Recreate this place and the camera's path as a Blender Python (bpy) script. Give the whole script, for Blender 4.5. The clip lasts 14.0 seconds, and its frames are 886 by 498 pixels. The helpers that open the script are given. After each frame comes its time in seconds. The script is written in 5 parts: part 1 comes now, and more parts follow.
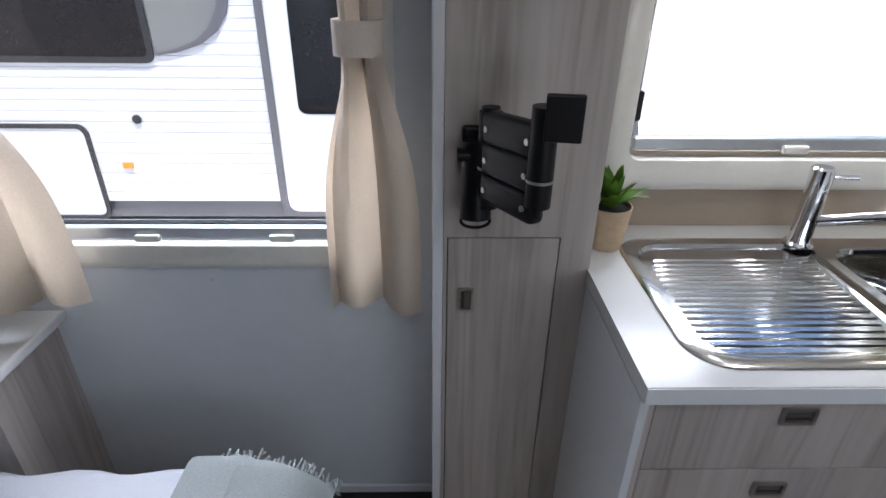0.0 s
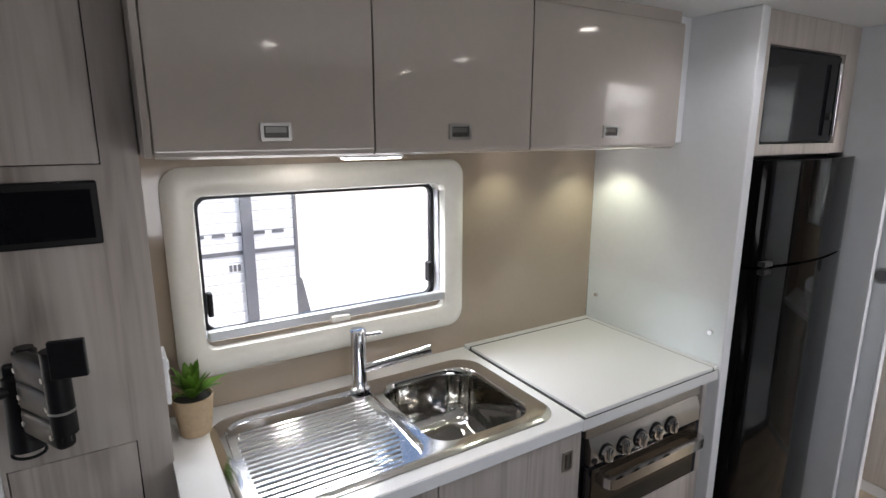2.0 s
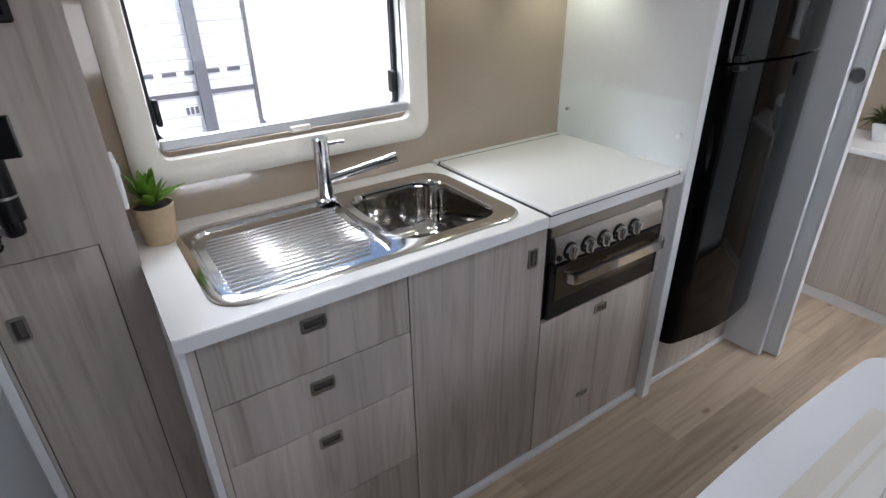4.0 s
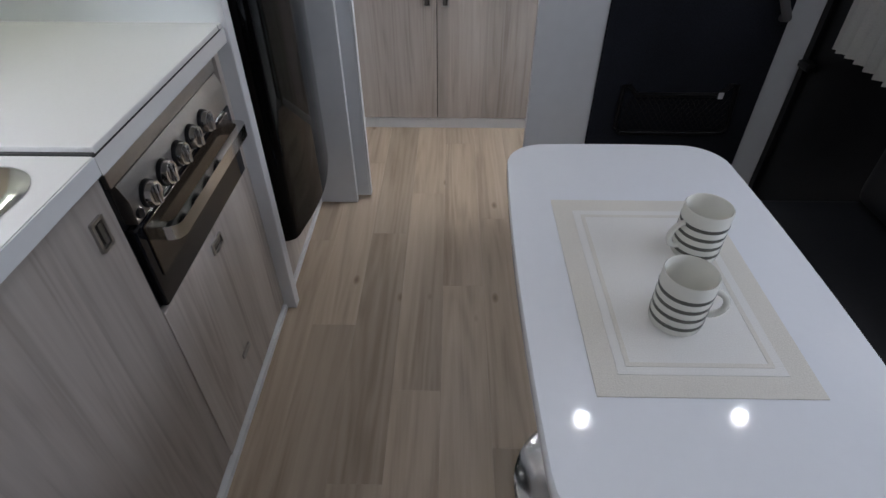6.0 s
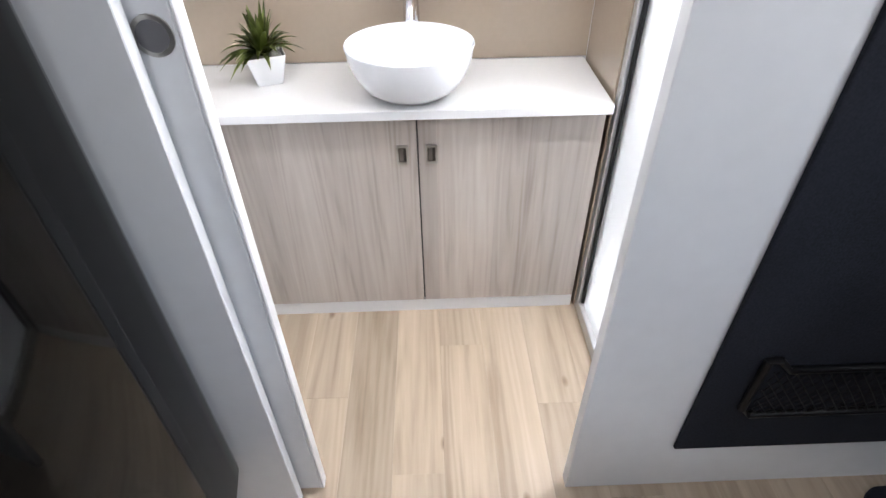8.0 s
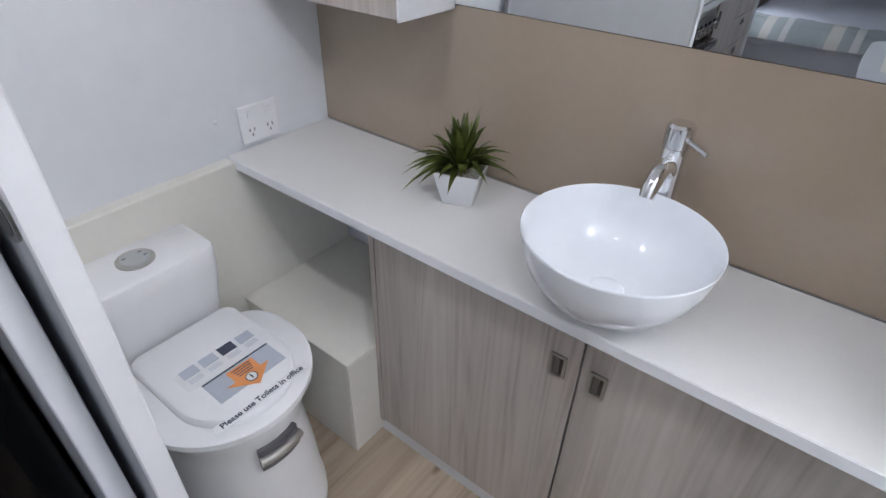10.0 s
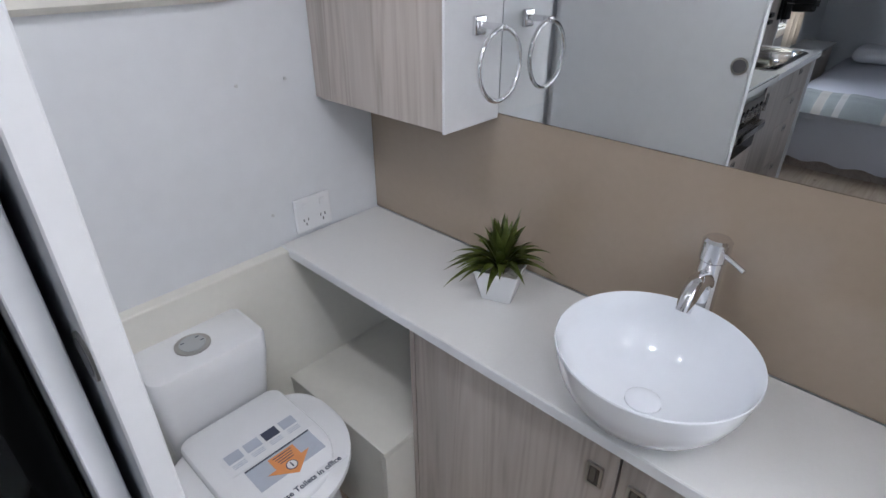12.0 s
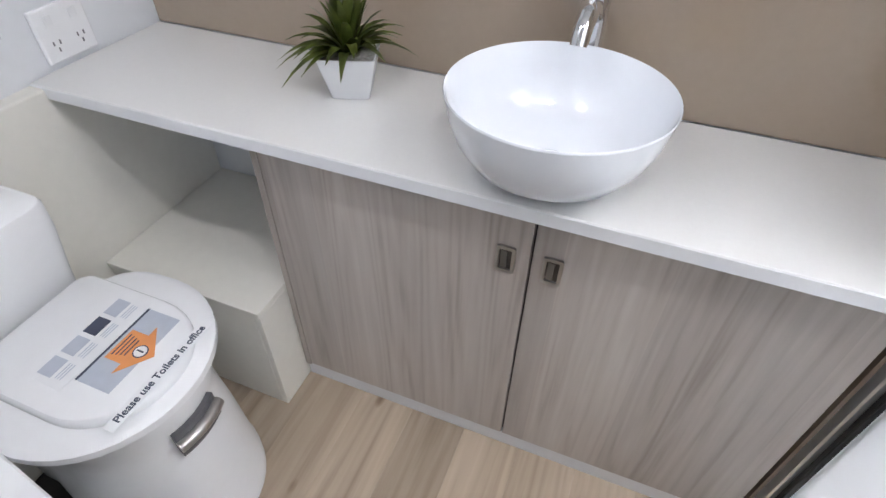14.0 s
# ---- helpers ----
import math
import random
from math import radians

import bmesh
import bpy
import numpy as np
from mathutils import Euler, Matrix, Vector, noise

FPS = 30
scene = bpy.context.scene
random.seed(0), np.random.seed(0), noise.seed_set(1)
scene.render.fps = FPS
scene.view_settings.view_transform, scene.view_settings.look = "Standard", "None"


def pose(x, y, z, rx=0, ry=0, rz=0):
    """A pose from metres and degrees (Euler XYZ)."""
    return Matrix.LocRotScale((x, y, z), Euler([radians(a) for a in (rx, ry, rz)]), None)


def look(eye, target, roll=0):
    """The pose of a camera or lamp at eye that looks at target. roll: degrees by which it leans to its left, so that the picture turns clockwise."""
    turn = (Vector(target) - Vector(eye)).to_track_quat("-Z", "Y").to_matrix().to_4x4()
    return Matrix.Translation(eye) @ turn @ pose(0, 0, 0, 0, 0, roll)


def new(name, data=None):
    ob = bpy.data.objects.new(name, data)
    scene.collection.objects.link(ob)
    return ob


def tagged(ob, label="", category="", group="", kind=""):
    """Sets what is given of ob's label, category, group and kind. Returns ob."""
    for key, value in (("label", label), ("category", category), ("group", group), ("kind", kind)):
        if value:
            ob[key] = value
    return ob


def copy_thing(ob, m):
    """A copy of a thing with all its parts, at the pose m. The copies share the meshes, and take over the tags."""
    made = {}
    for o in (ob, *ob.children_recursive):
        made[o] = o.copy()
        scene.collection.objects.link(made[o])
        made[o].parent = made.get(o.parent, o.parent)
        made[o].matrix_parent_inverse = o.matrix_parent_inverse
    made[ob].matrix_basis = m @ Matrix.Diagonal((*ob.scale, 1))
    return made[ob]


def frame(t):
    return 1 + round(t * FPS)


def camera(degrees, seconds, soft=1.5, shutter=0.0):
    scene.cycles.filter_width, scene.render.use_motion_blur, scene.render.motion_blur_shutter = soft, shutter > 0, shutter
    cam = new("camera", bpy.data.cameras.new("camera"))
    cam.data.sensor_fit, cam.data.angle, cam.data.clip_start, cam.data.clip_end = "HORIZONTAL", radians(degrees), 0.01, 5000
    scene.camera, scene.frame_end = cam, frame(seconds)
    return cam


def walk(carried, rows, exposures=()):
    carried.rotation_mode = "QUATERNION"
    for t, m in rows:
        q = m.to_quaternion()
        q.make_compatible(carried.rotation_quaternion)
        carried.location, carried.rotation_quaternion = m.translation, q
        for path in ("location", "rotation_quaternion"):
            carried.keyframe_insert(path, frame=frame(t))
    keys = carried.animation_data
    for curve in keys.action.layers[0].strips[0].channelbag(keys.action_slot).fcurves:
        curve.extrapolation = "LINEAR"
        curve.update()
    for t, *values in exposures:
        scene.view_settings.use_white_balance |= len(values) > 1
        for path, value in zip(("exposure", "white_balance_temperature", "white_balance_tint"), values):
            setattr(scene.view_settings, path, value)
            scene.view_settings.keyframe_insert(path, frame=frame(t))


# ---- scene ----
cam = camera(78.6, 14.0)
PATH = [
    (0, (-0.02, 0.208, 1.433), (0.017, 1.977, 0.5), 0.6),
    (0.5, (0.056, 0.114, 1.497), (0.488, 1.915, 0.742), 0.9),
    (1, (0.138, 0.016, 1.556), (0.859, 1.794, 0.991), 0.4),
    (1.5, (0.196, -0.037, 1.588), (1.093, 1.69, 1.126), 0.2),
    (2, (0.239, -0.076, 1.604), (1.256, 1.592, 1.179), 0.0),
    (2.2, (0.254, -0.089, 1.606), (1.297, 1.564, 1.183), 0.0),
    (4.3, (0.254, -0.099, 1.42), (1.248, 1.33, 0.436), -1.2),
    (4.5, (0.272, -0.053, 1.388), (1.318, 1.318, 0.375), -0.4),
    (5, (0.351, 0.104, 1.317), (1.694, 1.018, 0.15), -1.2),
    (5.5, (0.414, 0.265, 1.313), (1.857, 0.543, -0.044), 0.7),
    (6, (0.513, 0.282, 1.296), (2.044, 0.307, 0.009), 0.0),
    (6.5, (0.734, 0.303, 1.34), (2.312, 0.25, 0.113), -0.3),
    (7, (1.023, 0.346, 1.338), (2.601, 0.261, 0.112), -0.5),
    (7.5, (1.316, 0.317, 1.359), (2.922, 0.268, 0.168), -1.8),
    (8, (1.703, 0.315, 1.349), (3.245, 0.281, 0.077), -1.0),
    (8.4, (1.92, 0.269, 1.286), (3.438, 0.356, -0.013), -2.6),
    (9, (2.211, 0.224, 1.305), (3.613, 0.672, -0.049), -0.3),
    (9.2, (2.248, 0.198, 1.312), (3.608, 0.799, -0.026), 1.7),
    (11.3, (2.328, 0.129, 1.473), (3.601, 1.328, 0.502), -0.4),
    (11.5, (2.323, 0.135, 1.476), (3.607, 1.328, 0.512), -0.1),
    (12, (2.328, 0.144, 1.467), (3.603, 1.329, 0.481), -0.1),
    (12.5, (2.321, 0.158, 1.433), (3.578, 1.301, 0.378), -0.5),
    (13, (2.282, 0.171, 1.368), (3.524, 1.237, 0.22), 0.3),
    (13.5, (2.285, 0.195, 1.311), (3.432, 1.183, 0.004), -2.8),
    (14, (2.362, 0.257, 1.239), (3.723, 0.78, -0.13), 1.0),
]
EXPOSURES = [(0, 0.22, 6050, 14), (0.5, -0.45, 6250, 14), (1, -0.72, 6400, 14), (1.5, -0.22, 6450, 14), (2.2, 0.42, 6450, 14), (4.3, 0.42, 6150, 14), (5, 0.3, 6080, 14), (5.5, 0.13, 6100, 14), (6.5, 0.0, 6150, 14), (7, 0.07, 6230, 14), (7.5, 0.75, 6200, 14), (8, 1.36, 6250, 14), (8.5, 1.2, 6250, 14), (9, 0.4, 6120, 14), (11.3, 0.13, 5930, 14), (13, -0.05, 6120, 14), (13.5, 0.2, 6180, 14), (14, 0.57, 6130, 14)]
walk(cam, [(t, look(eye, target, roll)) for t, eye, target, roll in PATH], EXPOSURES)

# ---- world, sun, lamps ----
world = bpy.data.worlds.new("sky")
scene.world = world
world.use_nodes = True
wn = world.node_tree
bg = wn.nodes["Background"]
sky = wn.nodes.new("ShaderNodeTexSky")
sky.sky_type = "NISHITA"
sky.sun_disc = False
sky.sun_elevation, sky.sun_rotation = radians(68), radians(151)
wn.links.new(sky.outputs[0], bg.inputs[0])
bg.inputs[1].default_value = 0.14
sun = new("sun", bpy.data.lights.new("sun", "SUN"))
sun.data.energy, sun.data.angle, sun.data.color = 5.0, radians(0.6), (1, 0.95, 0.88)
sun.matrix_world = look((0, 0, 0), (-0.18, 0.33, -0.92))


LEVEL = 0.72


def area_lamp(name, place, target, sx, sy, watts, colour=(1, 1, 1)):
    ob = new(name, bpy.data.lights.new(name, "AREA"))
    ob.data.shape, ob.data.size, ob.data.size_y = "RECTANGLE", sx, sy
    ob.data.energy, ob.data.color = watts * LEVEL, colour
    ob.matrix_world = look(place, target)
    return ob


def spot_lamp(name, place, watts, colour=(1, 0.95, 0.88), angle=120, soft=0.014):
    ob = new(name, bpy.data.lights.new(name, "SPOT"))
    ob.data.energy, ob.data.color, ob.data.spot_size = watts * LEVEL, colour, radians(angle)
    ob.data.spot_blend, ob.data.shadow_soft_size = 0.7, soft
    ob.matrix_world = look(place, (place[0], place[1] + 0.001, place[2] - 1))
    return ob


# added lamps, outside and above the two window openings, standing in for sky light
area_lamp("kitchen_window_light", (0.745, 1.95, 2.1), (0.745, 1.0, 0.95), 0.9, 0.7, 36, (0.93, 0.97, 1))
area_lamp("bed_window_light", (-0.66, 1.95, 2.1), (-0.66, 0.9, 0.7), 1.1, 0.7, 68, (0.9, 0.95, 1))
# unseen fill lamp for the cupboard fronts, in place of dinette window daylight
area_lamp("dinette_window_fill", (0.97, -0.985, 1.15), (0.97, 0.5, 1.1), 1.25, 0.36, 6, (0.93, 0.97, 1))
DOWNLIGHTS = [(-0.01, -0.01), (0.8, -0.22), (1.67, -0.22), (1.69, -0.82), (1.6, 0.62), (2.52, 0.8), (2.52, 0.12)]
for lx, ly in DOWNLIGHTS:
    spot_lamp("downlight_lamp", (lx, ly, 1.9), 11.0 if lx > 2.4 else 2.6 if lx > 1.5 else 6.0 if lx < 0 else 4.4, (0.96, 0.98, 1) if lx < 2.4 else (1, 0.98, 0.955), 160 if lx < 2.4 else 168, 0.014 if lx < 2.4 else 0.04)
# added lamp that whitens the shower cubicle
area_lamp("shower_light", (2.9, -0.55, 1.85), (2.9, -0.55, 0), 0.62, 0.5, 5.5)
area_lamp("strip_light", (0.73, 1.03, 1.535), (0.73, 1.03, 0), 0.13, 0.02, 0.7, (1, 0.95, 0.85))
spot_lamp("under_cupboard_lamp", (1.64, 1.2, 1.535), 2.8, (0.95, 1, 0.74))
spot_lamp("under_cupboard_lamp", (1.3, 1.24, 1.535), 1.2, (0.95, 1, 0.74))

# ---- materials ----
def nodes_of(name):
    m = bpy.data.materials.new(name)
    m.use_nodes = True
    return m, m.node_tree.nodes, m.node_tree.links, m.node_tree.nodes["Principled BSDF"]


def ramp(n, stops):
    r = n.new("ShaderNodeValToRGB")
    while len(r.color_ramp.elements) < len(stops):
        r.color_ramp.elements.new(0.5)
    for e, (p, c) in zip(r.color_ramp.elements, stops):
        e.position, e.color = p, (*c, 1)
    return r


def plain(name, colour, rough=0.5, metal=0.0, grain=0.04, size=60, bump=0.02, coat=0.0, spec=0.5):
    """A nearly even surface with fine grain, faint blotches and relief."""
    m, n, l, b = nodes_of(name)
    tc = n.new("ShaderNodeTexCoord")
    fine = n.new("ShaderNodeTexNoise")
    fine.inputs["Scale"].default_value, fine.inputs["Detail"].default_value = size, 4
    broad = n.new("ShaderNodeTexNoise")
    broad.inputs["Scale"].default_value, broad.inputs["Detail"].default_value = 3.5, 3
    l.new(tc.outputs["Object"], fine.inputs["Vector"])
    l.new(tc.outputs["Object"], broad.inputs["Vector"])
    mix = n.new("ShaderNodeMath")
    mix.operation = "MULTIPLY_ADD"
    mix.inputs[1].default_value = 0.5
    l.new(fine.outputs[0], mix.inputs[0])
    half = n.new("ShaderNodeMath")
    half.operation = "MULTIPLY"
    half.inputs[1].default_value = 0.5
    l.new(broad.outputs[0], half.inputs[0])
    l.new(half.outputs[0], mix.inputs[2])
    lo = tuple(max(0, c * (1 - grain)) for c in colour)
    hi = tuple(min(1, c * (1 + grain)) for c in colour)
    r = ramp(n, [(0.35, lo), (0.65, hi)])
    l.new(mix.outputs[0], r.inputs[0])
    l.new(r.outputs[0], b.inputs["Base Color"])
    b.inputs["Metallic"].default_value, b.inputs["Specular IOR Level"].default_value = metal, spec
    rr = n.new("ShaderNodeMapRange")
    rr.inputs["To Min"].default_value, rr.inputs["To Max"].default_value = max(0.02, rough * 0.85), min(1, rough * 1.15)
    l.new(broad.outputs[0], rr.inputs["Value"])
    l.new(rr.outputs[0], b.inputs["Roughness"])
    if coat:
        b.inputs["Coat Weight"].default_value, b.inputs["Coat Roughness"].default_value = coat, 0.03
    if bump:
        bp = n.new("ShaderNodeBump")
        bp.inputs["Strength"].default_value, bp.inputs["Distance"].default_value = bump, 0.002
        l.new(fine.outputs[0], bp.inputs["Height"])
        l.new(bp.outputs[0], b.inputs["Normal"])
    return m


def wood(name, dark, mid, light, axis="z", rough=0.45, vary=0.1, knots=False, stretch=9.0, staves=0.0, figure=1.7, rings=0.15, ratio=0.09):
    """Printed wood grain running along one axis, shifted from piece to piece."""
    m, n, l, b = nodes_of(name)
    tc, info = n.new("ShaderNodeTexCoord"), n.new("ShaderNodeObjectInfo")
    off = n.new("ShaderNodeVectorMath")
    off.operation = "MULTIPLY"
    off.inputs[1].default_value = (7.3, 3.1, 5.7)
    comb = n.new("ShaderNodeCombineXYZ")
    for i in range(3):
        l.new(info.outputs["Random"], comb.inputs[i])
    l.new(comb.outputs[0], off.inputs[0])
    add = n.new("ShaderNodeVectorMath")
    l.new(tc.outputs["Object"], add.inputs[0])
    l.new(off.outputs[0], add.inputs[1])
    mp = n.new("ShaderNodeMapping")
    s = [stretch] * 3
    s["xyz".index(axis)] = stretch * ratio
    mp.inputs["Scale"].default_value = s
    l.new(add.outputs[0], mp.inputs["Vector"])
    grain = n.new("ShaderNodeTexNoise")
    grain.inputs["Scale"].default_value, grain.inputs["Detail"].default_value = 1.6, 8
    grain.inputs["Roughness"].default_value, grain.inputs["Distortion"].default_value = 0.6, figure
    l.new(mp.outputs[0], grain.inputs["Vector"])
    fine = n.new("ShaderNodeTexNoise")
    fine.inputs["Scale"].default_value, fine.inputs["Detail"].default_value = 14, 5
    l.new(mp.outputs[0], fine.inputs["Vector"])
    board = n.new("ShaderNodeTexNoise")
    board.inputs["Scale"].default_value, board.inputs["Detail"].default_value = 0.55, 1
    l.new(mp.outputs[0], board.inputs["Vector"])
    mx = n.new("ShaderNodeMix")
    mx.inputs[0].default_value = 0.2
    l.new(grain.outputs[0], mx.inputs[2])
    l.new(fine.outputs[0], mx.inputs[3])
    # arched growth rings: contour lines of a broad noise stretched along the grain
    low = n.new("ShaderNodeTexNoise")
    low.inputs["Scale"].default_value, low.inputs["Detail"].default_value = 0.75, 2.6
    l.new(mp.outputs[0], low.inputs["Vector"])
    turns, wave, lift = n.new("ShaderNodeMath"), n.new("ShaderNodeMath"), n.new("ShaderNodeMath")
    turns.operation, wave.operation, lift.operation = "MULTIPLY", "SINE", "MULTIPLY_ADD"
    turns.inputs[1].default_value = 95
    lift.inputs[1].default_value, lift.inputs[2].default_value = 0.22, 0.5
    l.new(low.outputs[0], turns.inputs[0])
    l.new(turns.outputs[0], wave.inputs[0])
    l.new(wave.outputs[0], lift.inputs[0])
    mx2 = n.new("ShaderNodeMix")
    mx2.inputs[0].default_value = rings
    l.new(mx.outputs[0], mx2.inputs[2])
    l.new(lift.outputs[0], mx2.inputs[3])
    r = ramp(n, [(0.3, dark), (0.48, mid), (0.66, light)])
    l.new(mx2.outputs[0], r.inputs[0])
    hue = n.new("ShaderNodeHueSaturation")
    va = n.new("ShaderNodeMath")
    va.operation = "MULTIPLY_ADD"
    va.inputs[1].default_value, va.inputs[2].default_value = 2 * vary, 1 - vary * 1.0
    l.new(info.outputs["Random"], va.inputs[0])
    vb = n.new("ShaderNodeMath")
    vb.operation = "MULTIPLY_ADD"
    vb.inputs[1].default_value, vb.inputs[2].default_value = 0.5, 0.75
    l.new(board.outputs[0], vb.inputs[0])
    vc = n.new("ShaderNodeMath")
    vc.operation = "MULTIPLY"
    l.new(va.outputs[0], vc.inputs[0])
    l.new(vb.outputs[0], vc.inputs[1])
    if staves:
        # printed boards about 9 cm wide, each a little lighter or darker
        sep, snap, wn_ = n.new("ShaderNodeSeparateXYZ"), n.new("ShaderNodeMath"), n.new("ShaderNodeTexWhiteNoise")
        l.new(add.outputs[0], sep.inputs[0])
        tot = n.new("ShaderNodeMath")
        l.new(sep.outputs[0], tot.inputs[0])
        l.new(sep.outputs[1], tot.inputs[1])
        snap.operation = "SNAP"
        snap.inputs[1].default_value = 0.083
        l.new(tot.outputs[0], snap.inputs[0])
        wn_.noise_dimensions = "1D"
        l.new(snap.outputs[0], wn_.inputs["W"])
        vs = n.new("ShaderNodeMath")
        vs.operation = "MULTIPLY_ADD"
        vs.inputs[1].default_value, vs.inputs[2].default_value = 2 * staves, 1 - staves
        l.new(wn_.outputs["Value"], vs.inputs[0])
        vd = n.new("ShaderNodeMath")
        vd.operation = "MULTIPLY"
        l.new(vc.outputs[0], vd.inputs[0])
        l.new(vs.outputs[0], vd.inputs[1])
        vc = vd
    l.new(vc.outputs[0], hue.inputs["Value"])
    l.new(r.outputs[0], hue.inputs["Color"])
    if knots:
        vo = n.new("ShaderNodeTexVoronoi")
        km = n.new("ShaderNodeMapping")
        k = [7.0, 7.0, 7.0]
        k["xyz".index(axis)] = 3.2
        km.inputs["Scale"].default_value = k
        vo.inputs["Scale"].default_value = 1.0
        l.new(add.outputs[0], km.inputs["Vector"])
        l.new(km.outputs[0], vo.inputs["Vector"])
        kr = ramp(n, [(0.0, (0.35, 0.3, 0.25)), (0.045, (0.6, 0.55, 0.5)), (0.09, (1, 1, 1))])
        l.new(vo.outputs["Distance"], kr.inputs[0])
        km2 = n.new("ShaderNodeMix")
        km2.data_type, km2.blend_type = "RGBA", "MULTIPLY"
        km2.inputs[0].default_value = 0.9
        l.new(hue.outputs[0], km2.inputs[6])
        l.new(kr.outputs[0], km2.inputs[7])
        l.new(km2.outputs[2], b.inputs["Base Color"])
    else:
        l.new(hue.outputs[0], b.inputs["Base Color"])
    b.inputs["Roughness"].default_value = rough
    bp = n.new("ShaderNodeBump")
    bp.inputs["Strength"].default_value, bp.inputs["Distance"].default_value = 0.12, 0.001
    l.new(fine.outputs[0], bp.inputs["Height"])
    l.new(bp.outputs[0], b.inputs["Normal"])
    return m


def glass(name, tint=(1, 1, 1), rough=0.0):
    m, n, l, b = nodes_of(name)
    b.inputs["Base Color"].default_value = (*tint, 1)
    b.inputs["Roughness"].default_value = rough
    b.inputs["IOR"].default_value = 1.2
    b.inputs["Transmission Weight"].default_value = 1
    return m


def glow(name, colour, strength):
    m, n, l, b = nodes_of(name)
    b.inputs["Emission Color"].default_value = (*colour, 1)
    b.inputs["Emission Strength"].default_value = strength
    return m


WHITE = plain("white_laminate", (0.74, 0.75, 0.77), 0.38, grain=0.02)
BOXING = plain("cream_boxing_board", (0.74, 0.725, 0.67), 0.4, grain=0.025, size=40)
WALL = plain("white_wall_panel", (0.70, 0.72, 0.75), 0.45, grain=0.025, size=25)
CEIL = plain("ceiling_panel", (0.78, 0.78, 0.77), 0.5, grain=0.02)
STONE = plain("white_benchtop", (0.73, 0.73, 0.725), 0.16, grain=0.015, size=150, bump=0.0)
CREAM = plain("cream_plastic", (0.74, 0.72, 0.66), 0.25, grain=0.03, bump=0.0)
GREYWOOD = ((0.30, 0.255, 0.222), (0.47, 0.42, 0.383), (0.545, 0.50, 0.462))
WOOD = wood("pale_grey_woodgrain", *GREYWOOD, "z", stretch=10, vary=0.05, staves=0.085, figure=0.8, rings=0.2, ratio=0.05)
WOODH = wood("pale_grey_woodgrain_flat", *GREYWOOD, "x")
PLANK = wood("oak_vinyl_plank", (0.265, 0.2, 0.143), (0.42, 0.336, 0.252), (0.51, 0.418, 0.325), "x", 0.4, 0.15, True, stretch=7.5, figure=0.9, rings=0.2, ratio=0.06)
GLOSS = plain("taupe_gloss", (0.45, 0.40, 0.355), 0.09, grain=0.02, bump=0.0, coat=0.6)
SPLASH = plain("taupe_splashback", (0.36, 0.29, 0.225), 0.08, grain=0.025, bump=0.0, coat=0.4)
STEEL = plain("stainless_steel", (0.66, 0.66, 0.66), 0.13, 1.0, grain=0.03, size=180, bump=0.0)
BRUSHED = plain("brushed_steel", (0.52, 0.49, 0.45), 0.34, 1.0, grain=0.06, size=240, bump=0.02)
CHROME = plain("chrome", (0.8, 0.8, 0.82), 0.06, 1.0, grain=0.02, bump=0.0)
ALU = plain("aluminium", (0.6, 0.61, 0.62), 0.35, 0.9, grain=0.04)
LATCH = plain("satin_latch", (0.42, 0.41, 0.39), 0.3, 0.9, grain=0.05)
TONGUE = plain("latch_tongue", (0.2, 0.195, 0.185), 0.3, 0.8, grain=0.05)
WELL = plain("latch_well", (0.07, 0.065, 0.06), 0.45, 0.6)
# near-black that puts the shade of gaps between parts into the colour
DARK = plain("dark_gap", (0.02, 0.018, 0.016), 0.7)
BLACK = plain("black_plastic", (0.005, 0.005, 0.006), 0.38, grain=0.2, spec=0.3)
FRIDGE = plain("black_fridge_gloss", (0.0025, 0.0025, 0.0025), 0.05, grain=0.1, bump=0.0, spec=0.11)
BLACKGLASS = plain("black_glass", (0.008, 0.008, 0.01), 0.06, grain=0.1, bump=0.0, spec=0.3)
CARPET = plain("charcoal_carpet", (0.014, 0.016, 0.0225), 0.95, grain=0.4, size=220, bump=0.3, spec=0.2)
LEATHER = plain("black_leather", (0.008, 0.009, 0.012), 0.5, grain=0.25, size=140, bump=0.25)
CERAMIC = plain("white_ceramic", (0.82, 0.85, 0.90), 0.07, grain=0.01, bump=0.0, coat=0.5)
FLUSH = plain("grey_flush_button", (0.42, 0.44, 0.45), 0.35, grain=0.03)
PLASTIC = plain("white_plastic", (0.80, 0.81, 0.83), 0.22, grain=0.01, bump=0.0)
TABLE = plain("white_table_laminate", (0.76, 0.78, 0.82), 0.07, grain=0.01, bump=0.0)
GLASS = glass("clear_glass")
GUARD = glass("splash_glass", (0.96, 0.985, 0.975))
BOWL = plain("polished_steel", (0.5, 0.49, 0.47), 0.06, 1.0, grain=0.03, bump=0.0)
FROST = glass("shower_glass", (0.95, 0.97, 0.97), 0.55)
CURTAIN = plain("cream_curtain", (0.74, 0.66, 0.57), 0.9, grain=0.08, size=300, bump=0.3)
SHEER = plain("white_net_curtain", (0.72, 0.72, 0.70), 0.9, grain=0.1, size=300, bump=0.3)
LINEN = plain("white_linen", (0.78, 0.79, 0.84), 0.9, grain=0.03, size=200, bump=0.3)
THROW = plain("sage_grey_throw", (0.42, 0.45, 0.45), 0.95, grain=0.16, size=260, bump=0.6)
LEAF = plain("green_leaf", (0.14, 0.27, 0.035), 0.4, grain=0.5, size=25, bump=0.1)
LEAF2 = plain("olive_leaf", (0.13, 0.165, 0.035), 0.35, grain=0.75, size=30, bump=0.1)
